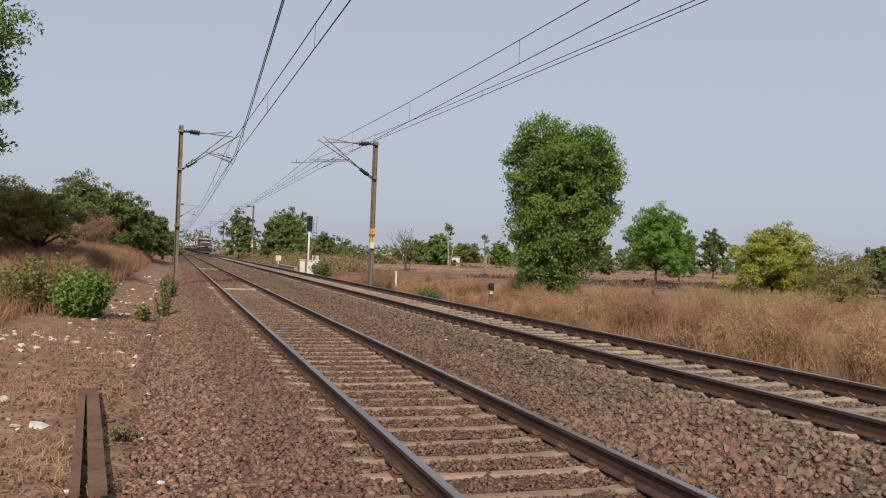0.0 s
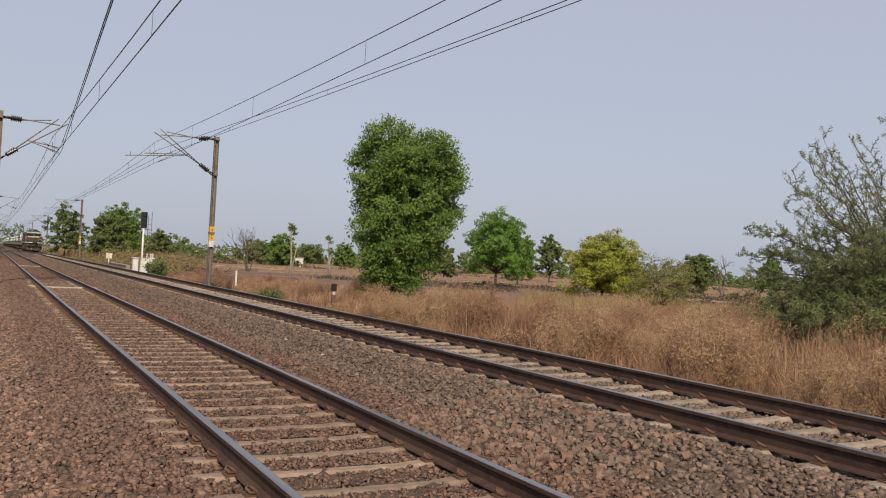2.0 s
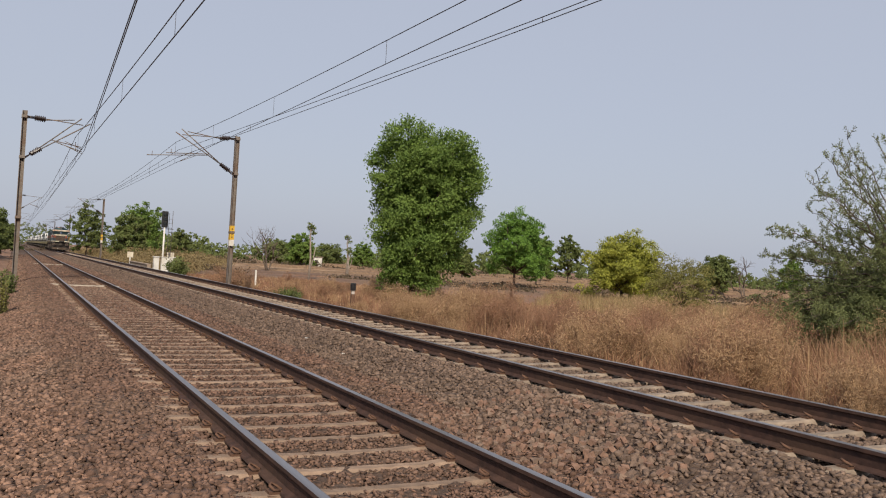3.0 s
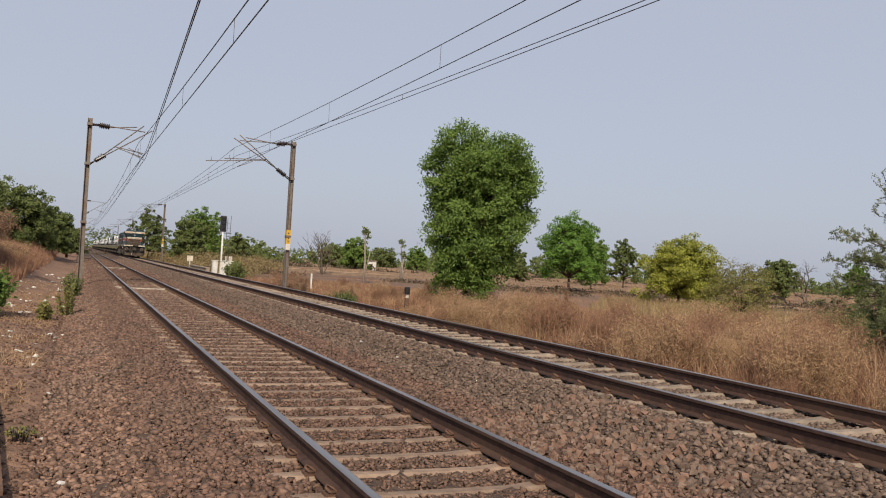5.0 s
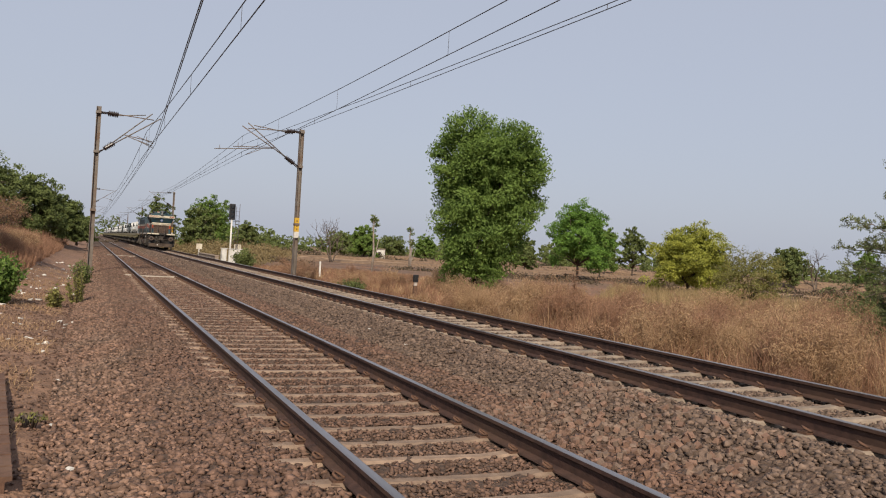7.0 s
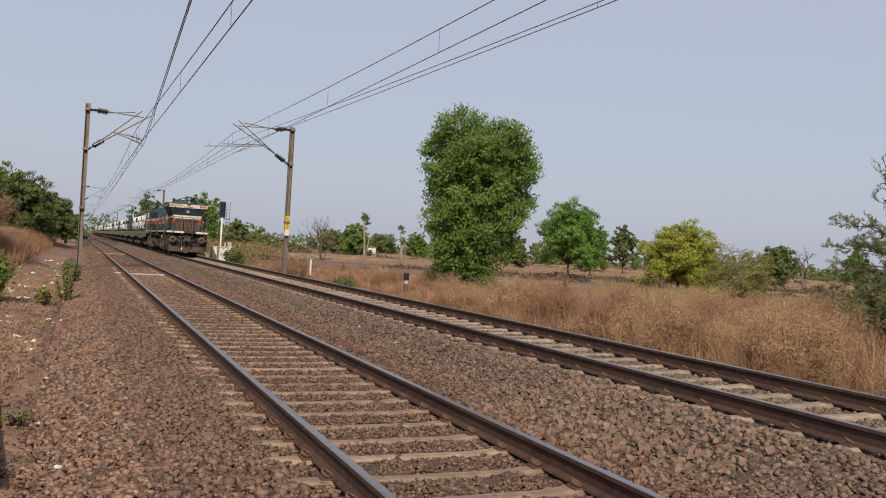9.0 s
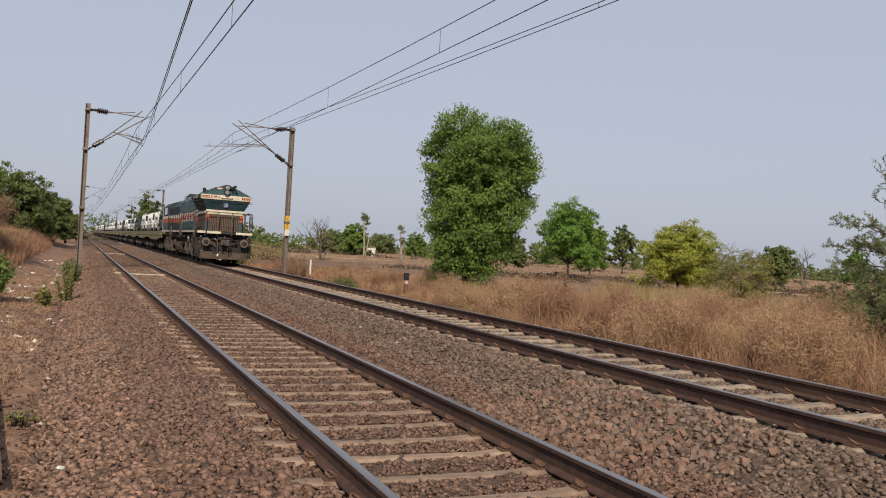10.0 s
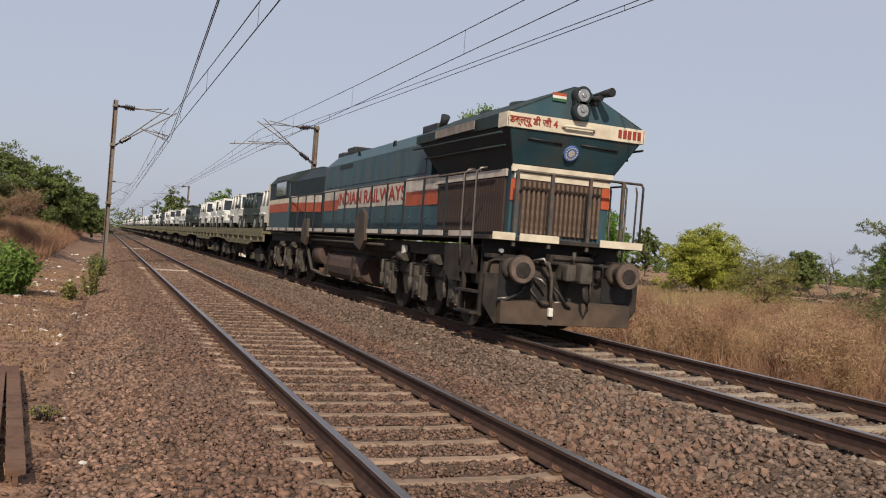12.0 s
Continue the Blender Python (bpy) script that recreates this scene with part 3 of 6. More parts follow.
    put(t, "air_horn", M_BLACK, (rod, (0.2, 0.45, 3.95), (0.2, 0.0, 3.93), 0.05, 0.05), (rod, (0.28, 0.4, 4.02), (0.34, -0.1, 4.03), 0.035, 0.075, 12), (box, 0.12, 0.36, 0.3, 0.5, 3.85, 4.0, 0.03))
    put(t, "flag_patch", M_ORANGE, (box, -0.52, -0.27, 0.288, 0.30, 3.93, 3.975), label="small tricolour flag patch")
    put(t, "flag_patch", M_WHITE, (box, -0.52, -0.27, 0.288, 0.30, 3.885, 3.929))
    put(t, "flag_patch", M_GREEN_F, (box, -0.52, -0.27, 0.288, 0.30, 3.84, 3.884))
    def emblem(bm):
        rod(bm, (0, 0.463, 3.045), (0, 0.51, 3.071), 0.135, 0.135, 24)
    logo = put(t, "emblem", M_BLUE, (emblem,), label="round pale blue emblem")
    put(logo, "emblem_centre", M_WHITE, (rod, (0, 0.457, 3.042), (0, 0.463, 3.046), 0.06, 0.06, 16))
    put(logo, "emblem_ring", M_WHITE, *[(rod, (0.1 * math.cos(a), 0.457 - 0.05 * math.sin(a), 3.042 + 0.087 * math.sin(a)), (0.1 * math.cos(a), 0.465 - 0.05 * math.sin(a), 3.046 + 0.087 * math.sin(a)), 0.014, 0.014, 6) for a in np.linspace(0, 6.1, 16)])
    for a, b in ((-0.85, -0.22), (0.14, 0.85)):
        put(t, "wiper_rail", M_BLACK, (rod, (a, 0.405, 3.2), (b, 0.412, 3.18), 0.018), label="black horizontal rail")
    put(t, "cream_band", M_CREAM, (box, -0.97, 0.97, 0.655, 0.7, 2.68, 2.8))
    put(t, "cream_band", M_CREAM, (box, -0.9, 0.94, 0.69, 0.72, 2.57, 2.68))
    for s in (-1, 1):
        put(t, "corner_stripe", M_ORANGE, (box, s * 0.87 - 0.08, s * 0.87 + 0.08, 0.7, 0.716, 2.2, 2.56))
    # front grille of upright slats
    grille = put(t, "front_grille", M_GRILLE, (box, -0.76, 0.76, 0.7, 0.718, 1.66, 2.56), label="dusty brown radiator grille")
    first = put(grille, "slat", M_GRILLE_P, (box, -0.022, 0.022, 0.655, 0.7, 1.68, 2.54))
    first.location.x = -0.72
    for k in range(1, 17):
        again(first, pose(-0.72 + k * 0.09, 0, 0))
    # side radiator grilles
    for s in (-1, 1):
        g = put(t, "side_grille", M_GRILLE, (box, s * 0.98 - 0.02, s * 0.98 + 0.02, 0.85, 3.75, 1.66, 2.58), label="dusty brown side grille")
        f = put(g, "slat", M_GRILLE, (box, s * 1.0 - 0.006, s * 1.0 + 0.006, -0.03, 0.03, 1.68, 2.56))
        f.location.y = 0.95
        for k in range(1, 29):
            again(f, pose(0, 0.95 + k * 0.098, 0))
        put(t, "grille_header", M_GREY_W, (box, s * 0.99 - 0.02, s * 0.99 + 0.02, 0.8, 3.9, 2.6, 2.72))
        # stripe and doors along the hood
        for y0, y1 in ((3.85, 5.75), (11.5, 13.2)):
            put(t, "cream_stripe", M_GREY_W, (box, s * 0.993 - 0.004, s * 0.993 + 0.004, y0, y1, 2.5, 2.8))
            put(t, "orange_stripe", M_ORANGE, (box, s * 0.993 - 0.004, s * 0.993 + 0.004, y0, y1, 2.2, 2.496))
        put(t, "orange_stripe", M_ORANGE, (hull, [[(s * x, y, 2.2), (s * x + s * 0.008, y, 2.2), (s * x + s * 0.008, y, 2.496), (s * x, y, 2.496)] for x, y in ((0.918, 13.8), (1.344, 16.3))]))
        put(t, "cream_stripe", M_GREY_W, (hull, [[(s * x, y, 2.5), (s * x + s * 0.008, y, 2.5), (s * x + s * 0.008, y, 2.72), (s * x, y, 2.72)] for x, y in ((0.918, 13.8), (1.344, 16.3))]))
        panel = put(t, "name_panel", M_GREY_W, (box, s * 0.993 - 0.004, s * 0.993 + 0.004, 5.76, 11.49, 2.24, 2.74), label="dusty white panel with red lettering")
        letters("INDIAN RAILWAYS", 0.46, M_RED, panel, pose(s * 1.0, 8.62, 2.49, 90, 0, -90 if s < 0 else 90) @ Matrix.Diagonal((1.46, 1, 1, 1)), label="large red lettering", bold=0.007)
        door = None
        for k in range(9):
            m = pose(0, 4.35 + k * 0.98, 0)
            if door is None:
                door = put(t, "hood_door", M_TEAL, (box, s * 0.992 - 0.006, s * 0.992 + 0.006, 0.03, 0.92, 1.72, 2.18, 0.008), (rod, (s * 1.0, 0.1, 1.95), (s * 1.02, 0.1, 1.95), 0.03, 0.03))
                door.matrix_basis = m
            else:
                again(door, m)
            put(t, "upper_panel", M_TEAL, (box, s * 0.992 - 0.005, s * 0.992 + 0.005, 4.6 + k * 0.95, 5.45 + k * 0.95, 2.86, 3.44, 0.012))
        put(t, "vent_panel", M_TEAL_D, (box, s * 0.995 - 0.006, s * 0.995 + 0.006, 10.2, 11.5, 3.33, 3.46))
    # cab
    cabsec = lambda y: [(-1.4, y, 1.6), (-1.4, y, 3.25), (-1.15, y, 3.55), (-0.35, y, 3.82), (0.35, y, 3.82), (1.15, y, 3.55), (1.4, y, 3.25), (1.4, y, 1.6)]
    cab = put(t, "cab", M_TEAL, (hull, [cabsec(16.4), cabsec(19.9), [(p[0] * 0.93, 20.2, p[2] - 0.03) for p in cabsec(0)]]))
    put(cab, "cab_roof", M_ROOF, (hull, [[(x * 1.012, y, z + 0.012) for x, z in ((-1.4, 3.2), (-1.4, 3.25), (-1.15, 3.55), (-0.35, 3.82), (0.35, 3.82), (1.15, 3.55), (1.4, 3.25), (1.4, 3.2))] for y in (16.35, 19.92)]), label="sooty dark cab roof")
    for s in (-1, 1):
        put(cab, "upper_side", M_TEAL_D, (box, s * 1.402 - 0.004, s * 1.402 + 0.004, 16.42, 19.88, 2.67, 3.2))
        put(cab, "cab_stripe", M_ORANGE, (box, s * 1.404 - 0.004, s * 1.404 + 0.004, 16.42, 19.9, 2.2, 2.496))
        put(cab, "cab_stripe", M_CREAM, (box, s * 1.404 - 0.004, s * 1.404 + 0.004, 16.42, 19.9, 2.5, 2.66))
        put(cab, "window_frame", M_BLACK, (box, s * 1.405 - 0.012, s * 1.405 + 0.012, 16.8, 18.7, 2.72, 3.3, 0.03))
        put(cab, "window_pane", M_GLASS_S, (box, s * 1.41 - 0.012, s * 1.41 + 0.012, 16.9, 18.6, 2.78, 3.24), label="cab side window, pale mirror finish standing in for sky seen through")
        put(cab, "cab_corner", M_CREAM, (box, s * 1.34 - 0.07, s * 1.34 + 0.07, 19.86, 20.1, 1.7, 3.3))
    # roof gear
    put(t, "roof_fan", M_ROOF, *[(rod, (0, y, 3.8), (0, y, 4.04), 0.5, 0.46, 20) for y in (1.9, 3.2)])
    for b in ((-0.45, 0.1, 5.6, 6.5, 3.9, 4.1), (-0.6, 0.0, 11.6, 12.4, 3.85, 4.08), (-0.55, 0.3, 13.0, 13.6, 3.8, 4.03)):
        put(t, "roof_hatch", M_BLACK, (box, *b, 0.05))
    put(t, "roof_horn", M_BLACK, (rod, (-0.6, 4.9, 3.85), (-0.6, 4.7, 4.1), 0.06, 0.1, 10))
    for y in (2.0, 6.9, 9.8):
        put(t, "lifting_eye", M_ROOF, (tube, [(-0.95, y - 0.08, 3.62), (-0.95, y - 0.06, 3.74), (-0.95, y + 0.06, 3.74), (-0.95, y + 0.08, 3.62)], 0.02))
    # front end: plate, buffers, coupler, pipes
    put(t, "headstock", M_PLATE, (box, -1.4, 1.4, 0.45, 0.58, 0.95, 1.17, 0.02))
    put(t, "headstock_pipe", M_UNDER, (tube, [(-1.38, 0.44, 0.95), (-1.36, 0.42, 1.18), (-1.28, 0.41, 1.22), (1.3, 0.41, 1.22), (1.36, 0.42, 1.18)], 0.028, 8))
    put(t, "rail_guard", M_UNDER, (prism, [(-1.22, 0.2), (1.22, 0.2), (1.44, 0.5), (1.44, 1.0), (-1.44, 1.0), (-1.44, 0.5)], 0.40, 0.44), label="oily dark rail guard plate")
    put(t, "guard_box", M_GUARD, (hull, [[(-1.2, 0.24, 0.22), (1.2, 0.24, 0.22), (1.2, 0.38, 0.22), (-1.2, 0.38, 0.22)], [(-1.2, 0.24, 0.58), (1.2, 0.24, 0.58), (1.2, 0.40, 0.6), (-1.2, 0.40, 0.6)]]), label="dusty rust-brown guard plate")
    for s in (-1, 1):
        bf = put(t, "buffer", M_PLATE, (rod, (s * 0.978, 0.0, 1.09), (s * 0.978, 0.05, 1.09), 0.215, 0.235, 24), (rod, (s * 0.978, 0.05, 1.09), (s * 0.978, 0.3, 1.09), 0.11, 0.14, 16), (rod, (s * 0.978, 0.28, 1.09), (s * 0.978, 0.44, 1.09), 0.17, 0.21, 16), label="round rusty buffer")
        put(bf, "buffer_face", M_BUFF, (rod, (s * 0.978, -0.008, 1.09), (s * 0.978, 0.0, 1.09), 0.205, 0.212, 28), label="dusty worn buffer face")
        put(bf, "grease_patch", M_UNDER, (rod, (s * 0.978, -0.012, 1.08), (s * 0.978, -0.0085, 1.08), 0.115, 0.13, 18), label="dark grease mark")
        put(t, "marker_lamp", M_LAMP, (rod, (s * 1.2, 0.34, 1.36), (s * 1.2, 0.43, 1.36), 0.035, 0.035, 12), label="small white marker lamp")
        # black patch that paints the buffer's cast shadow on the guard plate
        put(t, "recess_plate", M_BLACK, (prism, [(s * 0.72, 0.62), (s * 1.2, 0.62), (s * 1.2, 1.2), (s * 0.72, 1.0)], 0.385, 0.398))
        put(t, "corner_step", M_UNDER, (box, s * 1.36 - 0.06, s * 1.36 + 0.06, 1.0, 1.5, 0.95, 1.42, 0.02), (box, s * 1.4 - 0.16, s * 1.4 + 0.02, 0.6, 1.3, 0.32, 0.36), (box, s * 1.4 - 0.16, s * 1.4 + 0.02, 0.6, 1.3, 0.66, 0.7),
            (box, s * 1.4 - 0.03, s * 1.4 + 0.03, 0.58, 0.64, 0.3, 1.0), (box, s * 1.4 - 0.03, s * 1.4 + 0.03, 1.28, 1.34, 0.3, 1.0))
        put(t, "sand_box", M_UNDER, (prism, [(1.55, 1.42), (2.2, 1.42), (2.2, 1.0), (1.95, 0.8), (1.55, 0.8)], s * 1.3 - 0.12, s * 1.3 + 0.12, "x"))
    # black sheet standing in for the shadow under the platform overhang
    put(t, "backing_plate", M_BLACK, (box, -1.3, 1.3, 0.86, 0.9, 0.9, 1.53))
    for s in (-1, 1):
        put(t, "lamp_bracket", M_UNDER, (box, s * 1.12 - 0.22, s * 1.12 + 0.22, 0.4, 0.7, 1.24, 1.31, 0.01))
        put(t, "platform_knee", M_UNDER, (prism, [(0.42, 1.42), (0.8, 1.42), (0.8, 1.2)], s * 0.62 - 0.05, s * 0.62 + 0.05, "x"))
    put(t, "coupler", M_UNDER_L, (box, -0.16, 0.16, 0.05, 0.5, 0.95, 1.22, 0.04), (box, 0.0, 0.22, -0.12, 0.1, 0.92, 1.25, 0.05), (box, -0.22, -0.08, -0.05, 0.1, 0.95, 1.2, 0.03), (rod, (-0.02, 0.1, 1.25), (-0.02, 0.1, 1.42), 0.03), label="knuckle coupler with dusty castings")
    put(t, "coupling_screw", M_UNDER, (tube, [(0.12, 0.0, 0.95), (0.14, -0.02, 0.7), (0.2, -0.02, 0.58), (0.28, 0.0, 0.7), (0.26, 0.05, 0.95)], 0.028), (box, 0.34, 0.5, 0.3, 0.42, 0.95, 1.12, 0.02), (box, 0.55, 0.68, 0.3, 0.42, 1.0, 1.15, 0.02))
    put(t, "draw_gear_box", M_UNDER, (box, -0.35, 0.42, 0.3, 0.45, 1.2, 1.36, 0.02), (rod, (-0.3, 0.3, 1.3), (0.45, 0.3, 1.3), 0.035))
    for pts, lbl in (([(-0.5, 0.36, 1.25), (-0.42, 0.2, 1.22), (-0.36, 0.18, 1.0), (-0.34, 0.2, 0.7), (-0.32, 0.22, 0.5)], "grey air hose"), ([(-0.62, 0.36, 0.95), (-0.7, 0.22, 0.75), (-0.5, 0.2, 0.55), (-0.36, 0.24, 0.52)], "black air hose"),
                     ([(-0.72, 0.36, 0.9), (-0.85, 0.25, 0.72), (-1.1, 0.25, 0.6), (-1.25, 0.3, 0.58)], "black air hose"), ([(-0.3, 0.36, 0.9), (-0.2, 0.2, 0.75), (-0.05, 0.2, 0.55), (0.05, 0.25, 0.5)], "black air hose"),
                     ([(0.5, 0.36, 1.2), (0.6, 0.22, 1.25), (0.62, 0.22, 1.05), (0.55, 0.3, 0.95)], "black air hose")):
        put(t, "air_hose", M_UNDER_L if "grey" in lbl else M_BLACK, (tube, pts, 0.028, 8), label=lbl)
    put(t, "hose_coupling", M_WHITE, (box, -0.37, -0.29, 0.17, 0.24, 0.36, 0.5, 0.015), label="white painted hose end")
    put(t, "cock_handle", M_STEEL, (tube, [(-0.62, 0.34, 1.24), (-0.5, 0.22, 1.28), (-0.44, 0.2, 1.16)], 0.025), (tube, [(-0.62, 0.34, 0.98), (-0.52, 0.22, 0.94), (-0.45, 0.2, 0.86)], 0.025), (rod, (-1.24, 0.3, 0.6), (-1.0, 0.26, 0.63), 0.025), (rod, (-0.25, 0.26, 0.58), (-0.05, 0.26, 0.6), 0.022))
    # handrails
    for x in (-1.0, -0.36, 0.36, 1.0):
        put(t, "handrail_post", M_RAILING, (box, x - 0.026, x + 0.026, 0.35, 0.4, 1.45, 2.66))
    put(t, "front_handrail", M_RAILING, (rod, (-1.0, 0.37, 2.66), (1.36, 0.37, 2.66), 0.022), (tube, [(1.36, 0.37, 2.66), (1.42, 0.4, 2.6), (1.42, 0.42, 1.6)], 0.022), (tube, [(1.25, 0.37, 2.6), (1.3, 0.4, 2.5), (1.3, 0.42, 1.6)], 0.018))
    for s in (-1, 1):
        for y in (0.95, 1.45):
            put(t, "grab_rail", M_STEEL, (tube, [(s * 1.43, y, 1.15), (s * 1.46, y, 1.5), (s * 1.46, y, 2.62), (s * 1.4, y, 2.7), (s * 1.28, y, 2.72)], 0.02), label="bare steel grab rail")
        put(t, "side_handrail", M_RAILING, (rod, (s * 1.4, 0.95, 2.66), (s * 1.4, 16.3, 2.66), 0.018))
        post = put(t, "handrail_post", M_TEAL_D, (box, s * 1.4 - 0.016, s * 1.4 + 0.016, -0.022, 0.022, 1.6, 2.68))
        post.location.y = 2.4
        for k in range(1, 13):
            again(post, pose(0, 2.4 + k * 1.14, 0))
        put(t, "jacking_bracket", M_PLATE, (prism, [(7.0, 2.0), (7.3, 2.15), (7.75, 1.85), (7.75, 1.3), (7.2, 1.15), (6.95, 1.4)], s * 1.48 - 0.04, s * 1.48 + 0.04, "x"))
        put(t, "jacking_bracket", M_PLATE, (prism, [(12.9, 1.95), (13.3, 1.95), (13.6, 1.7), (13.6, 1.3), (13.0, 1.15), (12.85, 1.4)], s * 1.48 - 0.04, s * 1.48 + 0.04, "x"))
    # fuel tank, reservoirs
    ring = lambda y, r: [(1.35 * math.copysign(abs(math.cos(a)) ** 0.6, math.cos(a)) * r, y, 0.68 + 0.42 * r * math.copysign(abs(math.sin(a)) ** 0.7, math.sin(a))) for a in np.linspace(0, 2 * math.pi, 20, endpoint=False)]
    put(t, "fuel_tank", M_TANK, (hull, [ring(7.9, 0.92), ring(8.0, 1.0), ring(11.2, 1.0), ring(11.3, 0.92)]), label="rust-brown rounded fuel tank")
    for s in (-1, 1):
        put(t, "tank_strap", M_UNDER, *[(box, s * 1.345 - 0.02, s * 1.345 + 0.02, y, y + 0.08, 0.4, 1.0) for y in (8.3, 10.7)])
        put(t, "air_reservoir", M_TANK, (rod, (s * 1.1, 11.7, 0.9), (s * 1.1, 12.7, 0.9), 0.26, 0.26, 14))
        put(t, "slanted_pipe", M_UNDER_L, (tube, [(s * 1.32, 11.5, 0.4), (s * 1.34, 12.6, 0.45), (s * 1.36, 13.4, 1.2)], 0.05))
        put(t, "valve", M_WHITE, (box, s * 1.3 - 0.05, s * 1.3 + 0.05, 4.6, 4.75, 1.12, 1.35, 0.02), label="whitish cable gland")
    put(t, "equipment_bay", M_UNDER, (box, -1.05, 1.05, 5.6, 14.0, 1.05, 1.45), (box, -0.9, 0.9, 1.2, 19.6, 0.95, 1.42))
    wheels = []
    for c in (3.85, 16.45):
        axles = (c - 1.85, c, c + 1.85)
        loco_bogie(t, c, axles)
        wheels += [wheelset(t, y, 0.545) for y in axles]
    put(t, "rear_coupler", M_UNDER, (box, -0.16, 0.16, 20.2, 20.85, 0.95, 1.2, 0.03))
    return t, wheels


def build_wagon():
    w = new("flat_wagon")
    tagged(w, "olive green flat wagon with deep side beams", "flat wagon", group="flat wagons of the train")
    L = 13.6
    put(w, "deck", M_OLIVE, (box, -1.45, 1.45, 0, L, 1.42, 1.52, 0.01))
    for s in (-1, 1):
        put(w, "side_beam", M_OLIVE, (prism, [(0.05, 1.42), (L - 0.05, 1.42), (L - 0.05, 1.12), (L - 2.6, 1.06), (L - 3.6, 0.94), (3.6, 0.94), (2.6, 1.06), (0.05, 1.12)], s * 1.36 - 0.04, s * 1.36 + 0.04, "x"))
        put(w, "side_ledge", M_OLIVE, (box, s * 1.44 - 0.03, s * 1.44 + 0.03, 0.0, L, 1.3, 1.42), (box, s * 1.42 - 0.02, s * 1.42 + 0.02, 0.0, L, 1.52, 1.62))
        for k in range(8):
            put(w, "stake_pocket", M_OLIVE, (box, s * 1.43 - 0.05, s * 1.43 + 0.05, 0.7 + k * 1.72, 0.85 + k * 1.72, 1.12, 1.42))
        for y in (-0.3, L + 0.0):
            put(w, "buffer", M_UNDER, (rod, (s * 0.978, y, 1.09), (s * 0.978, y + 0.3, 1.09), 0.2, 0.15, 12))
    put(w, "centre_sill", M_UNDER, (box, -0.3, 0.3, -0.3, L + 0.3, 0.9, 1.4))
    put(w, "underframe", M_UNDER, (box, -1.1, 1.1, 3.9, L - 3.9, 0.72, 1.0, 0.03), (box, -1.25, -1.0, 5.0, 5.6, 0.45, 0.8), (box, -1.25, -1.0, 8.4, 9.2, 0.42, 0.8))
    for c in (2.1, L - 2.1):
        for s in (-1, 1):
            put(w, "bogie_side_frame", M_UNDER, (prism, [(c - 1.25, 0.62), (c - 1.25, 0.42), (c - 0.8, 0.38), (c - 0.3, 0.28), (c + 0.3, 0.28), (c + 0.8, 0.38), (c + 1.25, 0.42), (c + 1.25, 0.62), (c + 0.5, 0.82), (c - 0.5, 0.82)], s * 1.1 - 0.07, s * 1.1 + 0.07, "x"))
            for d in (-1.0, 1.0):
                put(w, "axle_box", M_UNDER_L, (box, s * 1.15 - 0.1, s * 1.15 + 0.1, c + d - 0.14, c + d + 0.14, 0.35, 0.62, 0.02))
        for d in (-1.0, 1.0):
            wheelset(w, c + d, 0.5)
    put(w, "brake_cylinder", M_UNDER_L, (rod, (-0.9, 6.2, 0.9), (-0.9, 7.0, 0.9), 0.2, 0.2, 12))
    put(w, "brake_box", M_UNDER_L, (box, -1.2, -0.8, 8.2, 8.5, 0.5, 1.0, 0.02))
    return w


